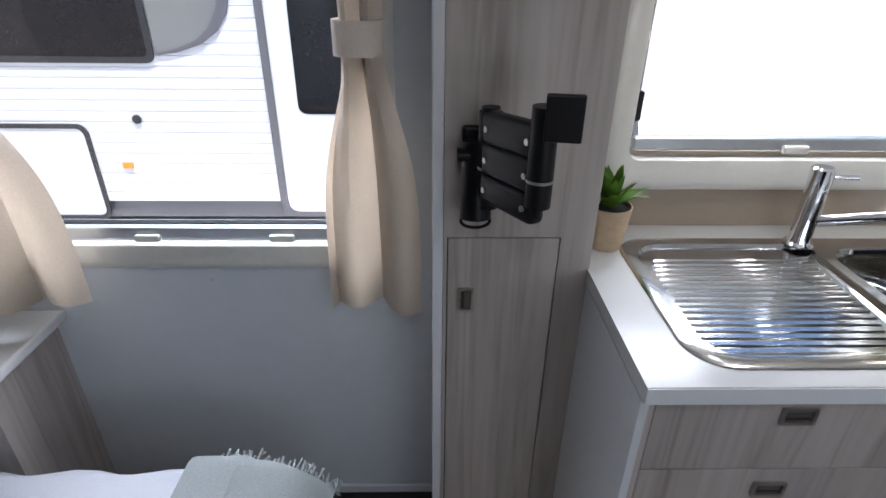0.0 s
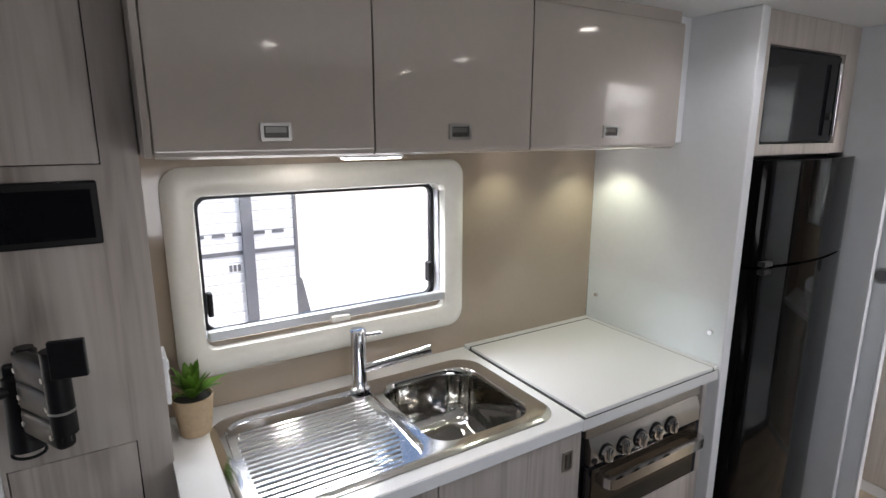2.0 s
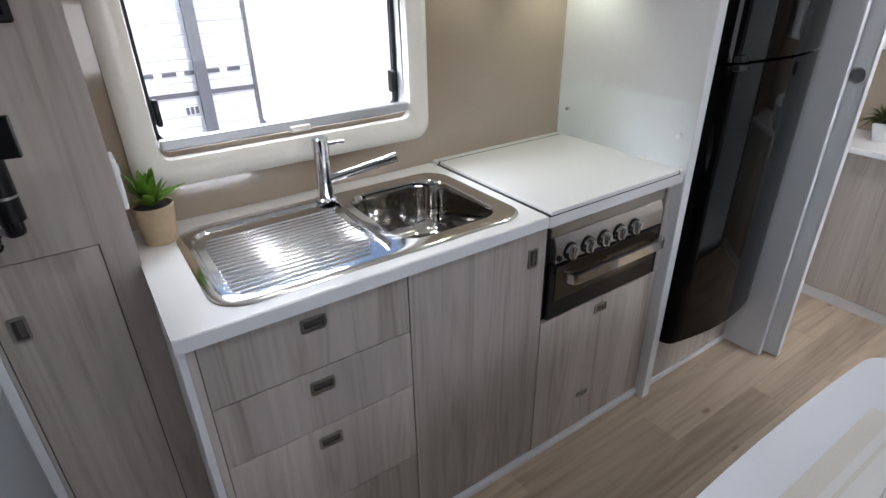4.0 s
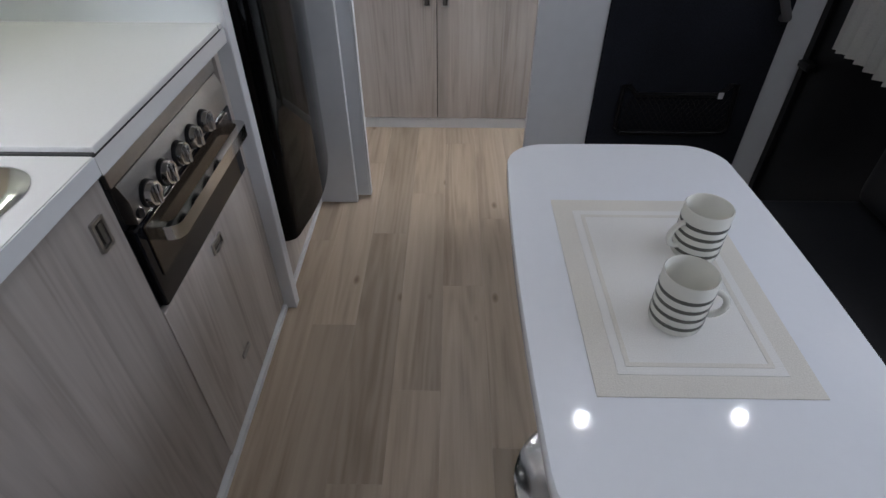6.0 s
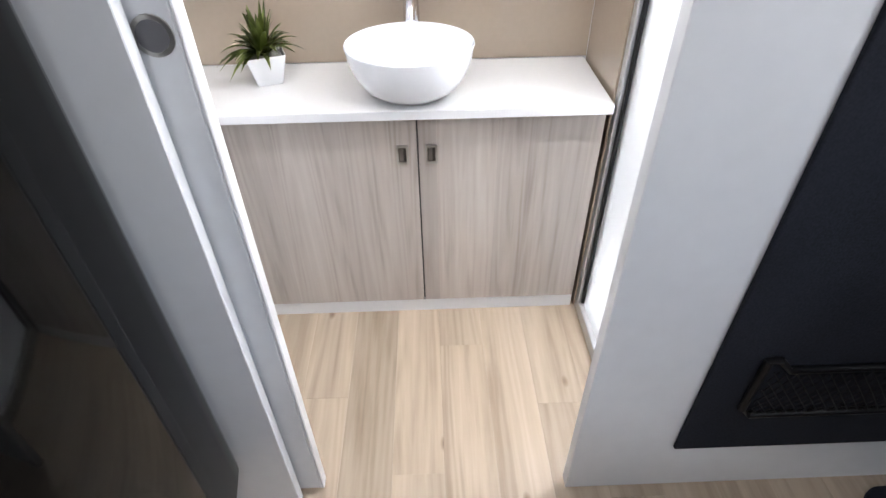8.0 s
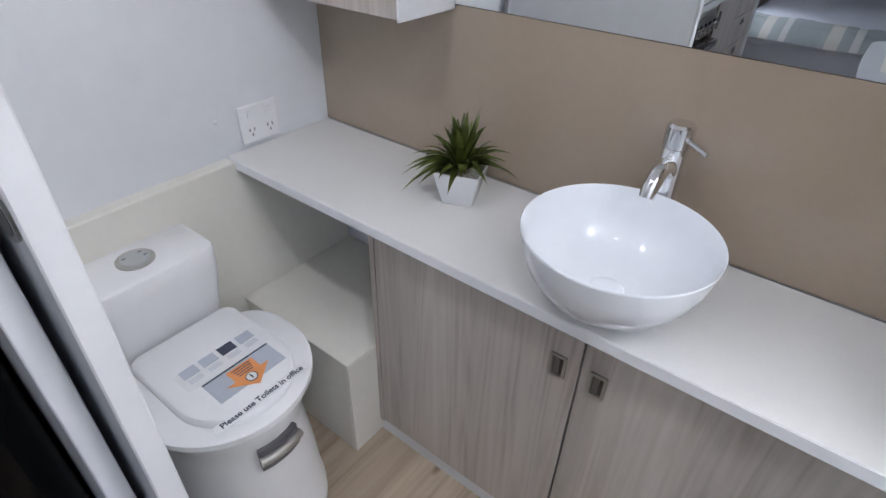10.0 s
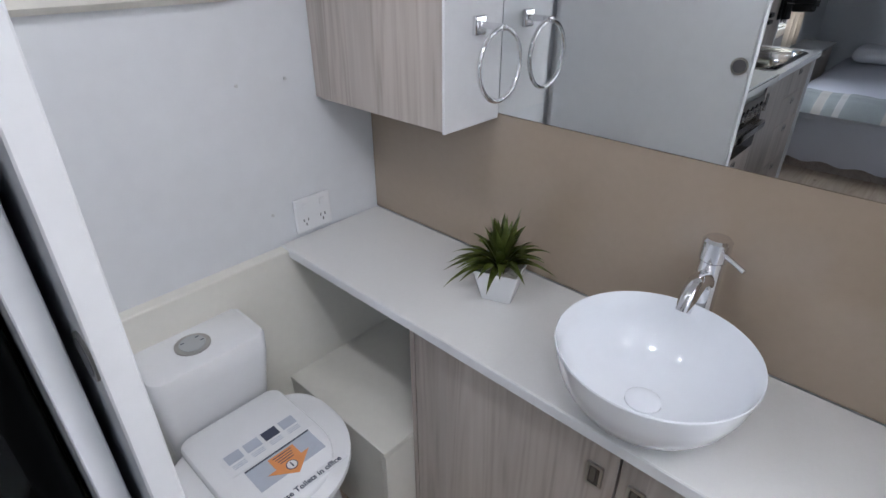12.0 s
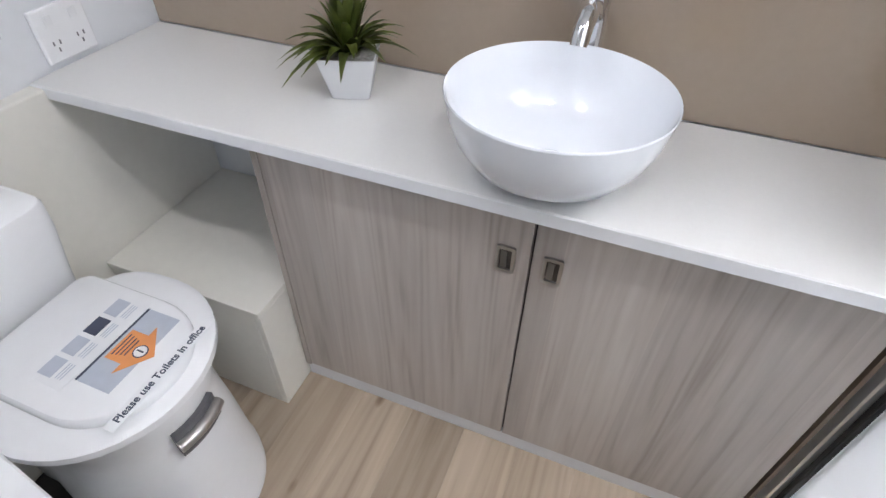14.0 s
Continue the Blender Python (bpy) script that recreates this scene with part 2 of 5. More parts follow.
POT = plain("tan_paper_pot", (0.45, 0.34, 0.22), 0.8, grain=0.1, size=90, bump=0.2)
SOIL = plain("pale_pebble_fill", (0.40, 0.39, 0.36), 0.9, grain=0.4, size=200, bump=0.5)
MATC = plain("woven_placemat", (0.66, 0.635, 0.58), 0.9, grain=0.08, size=500, bump=0.4)
MATI = plain("placemat_cloth", (0.72, 0.71, 0.685), 0.9, grain=0.05, size=500, bump=0.3)
MUG = plain("cream_glaze", (0.76, 0.75, 0.69), 0.15, grain=0.02, bump=0.0)
STRIPE = plain("charcoal_glaze", (0.10, 0.10, 0.085), 0.2, grain=0.1, bump=0.0)
LINING = plain("charcoal_wall_lining", (0.02, 0.021, 0.026), 0.85, grain=0.3, size=200, bump=0.4)
CLAD = plain("white_cladding", (0.66, 0.67, 0.69), 0.4, grain=0.03)
RUBBER = plain("dark_rubber", (0.03, 0.03, 0.032), 0.6)
GREYT = plain("grey_trim", (0.12, 0.12, 0.13), 0.45)
AMBER = plain("amber_lens", (0.8, 0.28, 0.02), 0.2, grain=0.02, bump=0.0)
SAND = plain("sandy_gravel", (0.60, 0.54, 0.475), 0.95, grain=0.06, size=40, bump=0.4)
CONCRETE = plain("pale_concrete", (0.74, 0.72, 0.69), 0.9, grain=0.06, size=30, bump=0.2)
PRINTB = plain("print_blue_grey", (0.45, 0.49, 0.57), 0.4)
PRINTO = plain("print_orange", (0.75, 0.30, 0.10), 0.4)
PRINTD = plain("print_dark", (0.05, 0.06, 0.10), 0.4)
LED = glow("led_glow", (1, 0.95, 0.86), 14)
m, n, l, b = nodes_of("mirror_silver")
b.inputs["Base Color"].default_value, b.inputs["Metallic"].default_value, b.inputs["Roughness"].default_value = (0.86, 0.88, 0.88, 1), 1, 0.005
MIRROR = m


# ---- building helpers ----
def thing(name, place, label, category, group="", kind=""):
    ob = new(name)
    ob.location = place
    ob.empty_display_size = 0.05
    return tagged(ob, label, category, group, kind)


def finish(bm, smooth):
    bmesh.ops.recalc_face_normals(bm, faces=bm.faces)
    if smooth:
        for f in bm.faces:
            f.smooth = True


def part(name, bm, material, parent=None, label="", smooth=False):
    """Links a bmesh, given in world places, as one mesh under a thing or a part."""
    finish(bm, smooth)
    me = bpy.data.meshes.new(name)
    bm.to_mesh(me)
    bm.free()
    for mt in material if isinstance(material, (list, tuple)) else [material]:
        me.materials.append(mt)
    if smooth:
        me.set_sharp_from_angle(angle=radians(38))
    ob = new(name, me)
    if parent:
        ob.parent = parent
        if parent.parent is None:
            ob.matrix_parent_inverse = Matrix.Translation(parent.location).inverted()
    if label:
        tagged(ob, label)
    return ob


def solid(name, bm, material, label, category, kind="", group="", smooth=False):
    return tagged(part(name, bm, material, None, "", smooth), label, category, group, kind)


def box(x0, x1, y0, y1, z0, z1, bevel=0.0, seg=2, bm=None, mi=0):
    bm = bm or bmesh.new()
    g = bmesh.ops.create_cube(bm, size=1, matrix=Matrix.LocRotScale(((x0 + x1) / 2, (y0 + y1) / 2, (z0 + z1) / 2), None, (abs(x1 - x0), abs(y1 - y0), abs(z1 - z0))))
    fs = {f for v in g["verts"] for f in v.link_faces}
    for f in fs:
        f.material_index = mi
    if bevel:
        es = list({e for f in fs for e in f.edges})
        bmesh.ops.bevel(bm, geom=es, offset=bevel, segments=seg, affect="EDGES", profile=0.5)
    return bm


def rod(bm, a, b, r, r2=None, seg=20, mi=0):
    a, b = Vector(a), Vector(b)
    d = b - a
    m = Matrix.Translation((a + b) / 2) @ d.to_track_quat("Z", "Y").to_matrix().to_4x4()
    g = bmesh.ops.create_cone(bm, cap_ends=True, segments=seg, radius1=r, radius2=r if r2 is None else r2, depth=d.length, matrix=m)
    for f in {f for v in g["verts"] for f in v.link_faces}:
        f.material_index = mi
    return bm


def tube(bm, pts, r, seg=12, closed=False, mi=0):
    """A round bar along points."""
    pts = [Vector(p) for p in pts]
    n = len(pts)
    rings = []
    ref = Vector((0.13, 0.21, 0.97))
    for i, p in enumerate(pts):
        a = pts[(i - 1) % n] if closed or i else pts[i]
        c = pts[(i + 1) % n] if closed or i < n - 1 else pts[i]
        t = (c - a).normalized()
        u = t.cross(ref).normalized()
        w = t.cross(u)
        rad = r[i] if isinstance(r, (list, tuple)) else r
        rings.append([bm.verts.new(p + rad * (math.cos(2 * math.pi * k / seg) * u + math.sin(2 * math.pi * k / seg) * w)) for k in range(seg)])
    for i in range(n if closed else n - 1):
        A, B = rings[i], rings[(i + 1) % n]
        for k in range(seg):
            f = bm.faces.new((A[k], A[(k + 1) % seg], B[(k + 1) % seg], B[k]))
            f.material_index = mi
    if not closed:
        bm.faces.new(rings[0])
        bm.faces.new(rings[-1])
    return bm


def lathe(bm, cx, cy, profile, seg=40, sx=1.0, sy=1.0, mi=0, closed=False):
    """Turns a profile of (radius, z) round an upright axis."""
    rings = [[bm.verts.new((cx + sx * r * math.cos(2 * math.pi * k / seg), cy + sy * r * math.sin(2 * math.pi * k / seg), z)) for k in range(seg)] for r, z in profile]
    pairs = list(zip(rings, rings[1:])) + ([(rings[-1], rings[0])] if closed else [])
    for A, B in pairs:
        for k in range(seg):
            f = bm.faces.new((A[k], A[(k + 1) % seg], B[(k + 1) % seg], B[k]))
            f.material_index = mi
    if not closed:
        for ring in (rings[0], rings[-1]):
            bm.faces.new(ring).material_index = mi
    return bm


def outline(x0, x1, y0, y1, r, seg=6):
    """Corners of a rounded rectangle, anticlockwise; r is one radius or four."""
    rs = r if isinstance(r, (list, tuple)) else [r] * 4
    pts = []
    for (cx, cy, a), rad in zip(((x1, y1, 0), (x0, y1, 90), (x0, y0, 180), (x1, y0, 270)), rs):
        ox, oy = cx + (-rad if cx == x1 else rad), cy + (-rad if cy == y1 else rad)
        for k in range(seg + 1):
            t = radians(a + 90 * k / seg)
            pts.append((ox + rad * math.cos(t), oy + rad * math.sin(t)))
    return pts


def stack(bm, layers, to=lambda u, v, w: (u, v, w), caps=True, mi=0):
    """Joins outlines of equal length at heights: layers of (points, height)."""
    rings = [[bm.verts.new(to(u, v, h)) for u, v in pts] for pts, h in layers]
    n = len(rings[0])
    for A, B in zip(rings, rings[1:]):
        for k in range(n):
            f = bm.faces.new((A[k], A[(k + 1) % n], B[(k + 1) % n], B[k]))
            f.material_index = mi
    if caps:
        for ring in (rings[0], rings[-1]):
            bm.faces.new(ring).material_index = mi
    return bm


def xz(y):
    return lambda u, v, w: (u, y + w, v)


def frame_ring(bm, outer, inner, d0, d1, to, mi=0):
    """A flat ring between two outlines of equal length, from depth d0 to d1."""
    rings = [[bm.verts.new(to(u, v, d)) for u, v in pts] for pts, d in ((outer, d0), (outer, d1), (inner, d1), (inner, d0))]
    n = len(outer)
    for i in range(4):
        A, B = rings[i], rings[(i + 1) % 4]
        for k in range(n):
            bm.faces.new((A[k], A[(k + 1) % n], B[(k + 1) % n], B[k])).material_index = mi
    return bm


def latch(parent, c, axis="y", tall=False, size=(0.056, 0.033)):
    """A flush push latch: a raised bezel round a dark finger well and a tongue."""
    a, h = size if not tall else size[::-1]
    bm = bmesh.new()
    if axis == "y":
        to = lambda u, v, w: (c[0] + u, c[1] - w, c[2] + v)
    elif axis == "x":
        to = lambda u, v, w: (c[0] - w, c[1] + u, c[2] + v)
    else:
        to = lambda u, v, w: (c[0] + u, c[1] + w, c[2] + v)
    o, i = outline(-a / 2, a / 2, -h / 2, h / 2, 0.004, 3), outline(-a / 2 + 0.006, a / 2 - 0.006, -h / 2 + 0.006, h / 2 - 0.006, 0.002, 3)
    frame_ring(bm, o, i, -0.001, 0.005, to)
    stack(bm, [(i, 0.0), (i, 0.0008)], to, mi=1)
    t = outline(-a / 2 + 0.009, a / 2 - 0.009, -h / 2 + 0.015, h / 2 - 0.008, 0.002, 3) if not tall else outline(-a / 2 + 0.014, a / 2 - 0.008, -h / 2 + 0.009, h / 2 - 0.009, 0.002, 3)
    stack(bm, [(t, 0.0008), (t, 0.0035)], to, mi=2)
    return part("latch", bm, [LATCH, WELL, TONGUE], parent, "satin metal push latch")

# ---- the shell of the caravan ----
WY, EY, RX, FX, H = 1.34, -0.95, 3.32, -2.6, 1.93   # kitchen wall, door-side wall, rear wall, front wall, ceiling


def wall_with_hole(name, x0, x1, y, t, holes, label, mat=WALL):
    """An upright wall along x, y its inner face, with rectangular openings (x0, x1, z0, z1)."""
    bm = bmesh.new()
    xs = sorted({x0, x1, *[h[0] for h in holes], *[h[1] for h in holes]})
    for a, b in zip(xs, xs[1:]):
        cuts = [h for h in holes if h[0] <= a and b <= h[1]]
        z = 0.0
        for h in cuts:
            box(a, b, y, y + t, z, h[2], bm=bm)
            z = h[3]
        box(a, b, y, y + t, z, H, bm=bm)
    bmesh.ops.remove_doubles(bm, verts=bm.verts, dist=1e-5)
    return solid(name, bm, mat, label, "wall", "structure")


floor_ob = solid("floor", box(FX, RX, EY, WY, -0.06, -0.004), DARK, "pale oak vinyl plank floor of the caravan", "floor", "structure")
wall_with_hole("wall_north", FX, RX, WY, 0.05, [(-1.16, -0.16, 0.875, 1.5), (0.4, 1.09, 1.085, 1.45)], "smooth white caravan side wall with two windows")
wall_with_hole("wall_south", FX, RX, EY, -0.05, [(0.3, 1.64, 0.95, 1.39)], "dark lined caravan side wall behind the dinette", LINING)
solid("wall_east", box(RX, RX + 0.05, EY - 0.05, WY + 0.05, -0.06, H), WALL, "white rear wall of the bathroom", "wall", "structure")
solid("wall_west", box(FX - 0.05, FX, EY - 0.05, WY + 0.05, -0.06, H), WALL, "white front wall behind the bed", "wall", "structure")
solid("ceiling", box(FX - 0.05, RX + 0.05, EY - 0.05, WY + 0.05, H, H + 0.05), CEIL, "smooth white caravan ceiling", "ceiling", "structure")

# ---- kitchen ----
def fascia(parent, plane, strips, thick=0.016):
    """Fixed front strips (x0, x1, z0, z1) of a cabinet whose front is the plane y."""
    bm = bmesh.new()
    for x0, x1, z0, z1 in strips:
        box(x0, x1, plane, plane + thick, z0, z1, bm=bm)
    return part("face_frame", bm, WOOD, parent)


def door_front(parent, name, plane, x0, x1, z0, z1, mat, at=None, tall=False, gap=0.0013, label=""):
    d = part(name, box(x0 + gap, x1 - gap, plane, plane + 0.016, z0 + gap, z1 - gap, 0.0012, 1), mat, parent, label)
    if at:
        latch(d, (at[0], plane, at[1]), "y", tall)
    return d


pantry = thing("pantry_cupboard", (0.14, 1.235, 0), "tall narrow pantry cupboard in pale grey woodgrain", "cupboard")
part("carcass", box(0.0, 0.288, 1.148, WY - 0.001, 0.0, H - 0.001), WOOD, pantry)
# added dark sheet, paints the shade seen through the door gaps
part("gap_shade_board", box(0.001, 0.287, 1.1462, 1.1478, 0.001, H - 0.003), DARK, pantry)
fascia(pantry, 1.13, [(0.0, 0.007, 0.0, H - 0.002), (0.225, 0.288, 0.0, H - 0.002), (0.007, 0.225, 0.972, 1.543), (0.007, 0.225, 0.0, 0.05), (0.007, 0.225, 1.885, H - 0.002)])
door_front(pantry, "door", 1.13, 0.007, 0.225, 1.543, 1.885, WOOD, (0.048, 1.722), True, gap=0.0022)
door_front(pantry, "door", 1.13, 0.007, 0.225, 0.05, 0.972, WOOD, (0.046, 0.832), True, gap=0.0022)
solid("trim", box(-0.022, -0.001, 1.126, WY - 0.001, 0.0, H - 0.001, 0.003), WHITE, "white edging beside the pantry", "trim", "structure")

disp = thing("touch_screen_display", (0.114, 1.12, 1.4), "black touch screen media unit flush in the pantry front", "screen")
part("bezel", box(0.014, 0.214, 1.117, 1.1295, 1.396, 1.515, 0.004), BLACK, disp)
part("screen", box(0.047, 0.203, 1.1155, 1.1168, 1.409, 1.5, 0.0), BLACKGLASS, disp, "dark glossy screen")
part("button_strip", box(0.02, 0.042, 1.1155, 1.1168, 1.409, 1.5, 0.0), GREYT, disp)

# television bracket, folded against the pantry
brk = thing("tv_bracket", (0.1, 1.08, 1.0), "black folding television wall bracket, no television on it", "bracket")
bm = box(0.03, 0.082, 1.112, 1.1295, 1.03, 1.19, 0.006)
part("wall_plate", bm, BLACK, brk)
bm = bmesh.new()
rod(bm, (0.073, 1.075, 1.06), (0.073, 1.075, 1.225), 0.019)
rod(bm, (0.073, 1.075, 1.225), (0.073, 1.075, 1.232), 0.015)
rod(bm, (0.073, 1.075, 1.13), (0.073, 1.075, 1.134), 0.0205, mi=1)
part("pivot", bm, [BLACK, LATCH], brk, smooth=True)
bm = bmesh.new()
rod(bm, (0.055, 1.085, 1.035), (0.055, 1.1, 1.17), 0.028, 0.026)
part("lower_tube", bm, BLACK, brk, smooth=True)
bm = bmesh.new()
tube(bm, [(0.055 + 0.026 * math.cos(radians(a)), 1.083, 1.035 + 0.014 * math.sin(radians(a)) - 0.006) for a in range(170, 371, 20)], 0.003, 8)
part("hook", bm, BLACK, brk, smooth=True)
bm = bmesh.new()
rod(bm, (0.02, 1.085, 1.15), (0.045, 1.085, 1.15), 0.012, 0.01)
part("knob", bm, BLACK, brk, smooth=True)
for z, hh in ((1.212, 0.026), (1.162, 0.0265), (1.112, 0.024)):
    bm = bmesh.new()
    box(-0.072, 0.072, -0.015, 0.015, -hh, hh, 0.01, 3, bm=bm)
    m_arm = Matrix.Translation((0.1, 0.99, z)) @ Vector((0.06, -0.125, 0.012)).to_track_quat("X", "Z").to_matrix().to_4x4()
    bmesh.ops.transform(bm, matrix=m_arm, verts=bm.verts)
    ar_ = part("arm", bm, BLACK, brk, smooth=True)
    for u in (-0.055, 0.055):
        bm = rod(bmesh.new(), (u, -0.0145, 0), (u, -0.018, 0), 0.005, seg=10)
        bmesh.ops.transform(bm, matrix=m_arm, verts=bm.verts)
        part("screw", bm, LATCH, ar_)
bm = bmesh.new()
rod(bm, (0.13, 0.925, 1.125), (0.13, 0.925, 1.268), 0.019)
rod(bm, (0.13, 0.925, 1.163), (0.13, 0.925, 1.167), 0.0202, mi=1)
rod(bm, (0.13, 0.925, 1.108), (0.13, 0.925, 1.125), 0.007)
part("elbow", bm, [BLACK, LATCH], brk, smooth=True)
bm = bmesh.new()
box(-0.025, 0.025, -0.006, 0.006, -0.032, 0.03, 0.002, bm=bm)
bmesh.ops.transform(bm, matrix=pose(0.15, 0.903, 1.258, 0, 0, -10), verts=bm.verts)
part("head_plate", bm, BLACK, brk)

# sink bench
bench = thing("kitchen_bench_cabinet", (0.75, 1.08, 0), "pale grey woodgrain kitchen cabinet with four drawers and a door", "cabinet")
part("carcass", box(0.302, 1.206, 0.838, WY - 0.002, 0.04, 0.735), DARK, bench)
part("top_rail", box(0.302, 1.206, 0.8365, 0.8375, 0.735, 0.865), DARK, bench)
part("end_panel", box(0.287, 0.301, 0.805, WY - 0.002, 0.0, 0.865, 0.001, 1), WHITE, bench, "white end panel")
part("kickboard", box(0.302, 1.206, 0.83, 0.845, 0.0, 0.04), WOODH, bench)
part("kick_strip", box(0.302, 1.743, 0.812, 0.8295, 0.0, 0.02, 0.001, 1), WHITE, bench, "pale skirting strip")
fascia(bench, 0.82, [(0.302, 0.318, 0.04, 0.862), (0.318, 1.206, 0.854, 0.862)])
for z0, z1, lz in ((0.7, 0.854, 0.82), (0.536, 0.7, 0.655), (0.291, 0.536, 0.49), (0.042, 0.291, 0.247)):
    door_front(bench, "drawer", 0.82, 0.318, 0.774, z0, z1, WOOD, (0.545, lz))
door_front(bench, "door", 0.82, 0.774, 1.207, 0.042, 0.854, WOOD, (1.157, 0.777), True)

# benchtop with a cut-out for the sink
SX0, SX1, SY0, SY1 = 0.37, 1.148, 0.828, 1.265


def top_with_hole(x0, x1, y0, y1, z0, z1, hx0, hx1, hy0, hy1, hr):
    bm = bmesh.new()
    hole = outline(hx0, hx1, hy0, hy1, hr, 6)
    out = []
    for u, v in hole:
        cx, cy = (hx0 + hx1) / 2, (hy0 + hy1) / 2
        k = min(((x1 if u > cx else x0) - cx) / (u - cx) if abs(u - cx) > 1e-6 else 1e9, ((y1 if v > cy else y0) - cy) / (v - cy) if abs(v - cy) > 1e-6 else 1e9)
        out.append((cx + (u - cx) * k, cy + (v - cy) * k))
    for c in ((x1, y1), (x0, y1), (x0, y0), (x1, y0)):
        i = min(range(len(out)), key=lambda j: (out[j][0] - c[0]) ** 2 + (out[j][1] - c[1]) ** 2)
        out[i] = c
    frame_ring(bm, out, hole, z0, z1, lambda u, v, w: (u, v, w))
    return bm


bt1 = thing("benchtop", (0.73, 1.06, 0.87), "white laminate kitchen benchtop with a square front edge", "benchtop")
part("edge_strip", box(0.2855, 1.177, 0.789, 0.7915, 0.8722, 0.9008), WHITE, bt1)
part("slab", top_with_hole(0.285, 1.177, 0.792, WY - 0.002, 0.872, 0.902, SX0 + 0.012, SX1 - 0.012, SY0 + 0.012, SY1 - 0.012, 0.05), STONE, bt1)

sink = thing("kitchen_sink", (0.765, 1.05, 0.9), "polished stainless steel sink with a bowl and ribbed drainer", "sink")
zt = 0.9045
BX0, BX1, BY0, BY1 = 0.802, 1.1, 0.872, 1.213
bm = bmesh.new()
rim = outline(SX0, SX1, SY0, SY1, 0.075, 8)
rim2 = outline(SX0 + 0.008, SX1 - 0.008, SY0 + 0.008, SY1 - 0.008, 0.07, 8)
stack(bm, [(rim, zt - 0.0015), (rim2, zt + 0.002)], caps=False)
# deck between the rim, the bowl and the drainer pan
bowl_top = outline(BX0, BX1, BY0, BY1, [0.07, 0.07, 0.06, 0.07], 8)
pan_top = outline(SX0 + 0.028, 0.78, SY0 + 0.03, SY1 - 0.035, [0.03, 0.07, 0.075, 0.05], 8)


def fill_between(bm, outer, holes, z):
    loops = []
    for pts in (outer, *holes):
        vs = [bm.verts.new((u, v, z)) for u, v in pts]
        loops += [bm.edges.new((vs[i], vs[(i + 1) % len(vs)])) for i in range(len(vs))]
    bmesh.ops.triangle_fill(bm, edges=loops, use_beauty=True)


fill_between(bm, rim2, [bowl_top, pan_top], zt + 0.002)
bmesh.ops.remove_doubles(bm, verts=bm.verts, dist=1e-5)
part("rim", bm, STEEL, sink, smooth=True)
bm = bmesh.new()
lay = []
for k, (ins, dz) in enumerate(((0, 0.002), (0.004, -0.003), (0.007, -0.02), (0.012, -0.1), (0.018, -0.125), (0.03, -0.145), (0.05, -0.155), (0.075, -0.158), (0.1, -0.16))):
    lay.append((outline(BX0 + ins, BX1 - ins, BY0 + ins, BY1 - ins, [max(0.012, r - ins * 0.35) for r in (0.07, 0.07, 0.06, 0.07)], 8), zt + dz))
stack(bm, lay, caps=False)
last = [v for v in bm.verts if abs(v.co.z - (zt - 0.16)) < 1e-6]
bm.faces.new(sorted(last, key=lambda v: math.atan2(v.co.y - (BY0 + BY1) / 2, v.co.x - (BX0 + BX1) / 2)))
part("bowl", bm, BOWL, sink, "mirror-polished steel bowl", smooth=True)
bm = bmesh.new()
lathe(bm, 0.954, 1.046, [(0.036, zt - 0.1595), (0.036, zt - 0.157), (0.03, zt - 0.156), (0.012, zt - 0.158)], 24)
part("strainer", bm, CHROME, sink, smooth=True)
fall = lambda y: (y - SY1) * 0.026   # the drainer slopes to the front
bm = bmesh.new()
stack(bm, [(pan_top, zt + 0.002), (outline(SX0 + 0.033, 0.775, SY0 + 0.035, SY1 - 0.04, [0.028, 0.066, 0.07, 0.046], 8), zt - 0.004)], caps=False)
pv = [v for v in bm.verts if v.co.z < zt - 0.003]
for v in pv:
    v.co.z += fall(v.co.y)
bm.faces.new(sorted(pv, key=lambda v: math.atan2(v.co.y - 1.05, v.co.x - 0.61)))
part("drainer_pan", bm, STEEL, sink, smooth=True)
for k in range(17):
    y = SY0 + 0.055 + k * 0.0182
    a = 0.018 * max(0, 1 - k / 2.2) + 0.012 * max(0, 1 - (16 - k) / 2.2)
    x1 = 0.757 - 0.035 * max(0.0, 1 - k / 5) if k < 5 else 0.757
    bm = bmesh.new()
    stack(bm, [(outline(SX0 + 0.048 + a, x1, y - 0.0045, y + 0.0045, 0.0044, 4), zt - 0.0042 + fall(y)), (outline(SX0 + 0.051 + a, x1 - 0.003, y - 0.0024, y + 0.0024, 0.0023, 4), zt - 0.0008 + fall(y))])
    part("drainer_rib", bm, STEEL, sink, smooth=True)

tap = thing("kitchen_mixer_tap", (0.765, 1.232, 0.906), "chrome mixer tap with an angled cylindrical spout", "tap")
bm = bmesh.new()
lathe(bm, 0.765, 1.232, [(0.03, 0.9068), (0.03, 0.911), (0.023, 0.915), (0.0215, 0.925), (0.0215, 1.042), (0.0205, 1.0425), (0.0205, 1.044), (0.0225, 1.0445), (0.0225, 1.076), (0.018, 1.08)], 28)
part("body", bm, CHROME, tap, smooth=True)
bm = bmesh.new()
rod(bm, (0.78, 1.22, 0.966), (0.925, 1.13, 1.02), 0.0125)
rod(bm, (0.915, 1.136, 1.0165), (0.934, 1.124, 1.0234), 0.0138)
part("spout", bm, CHROME, tap, smooth=True)
bm = bmesh.new()
rod(bm, (0.775, 1.225, 1.061), (0.822, 1.205, 1.066), 0.005)
part("lever", bm, CHROME, tap, smooth=True)


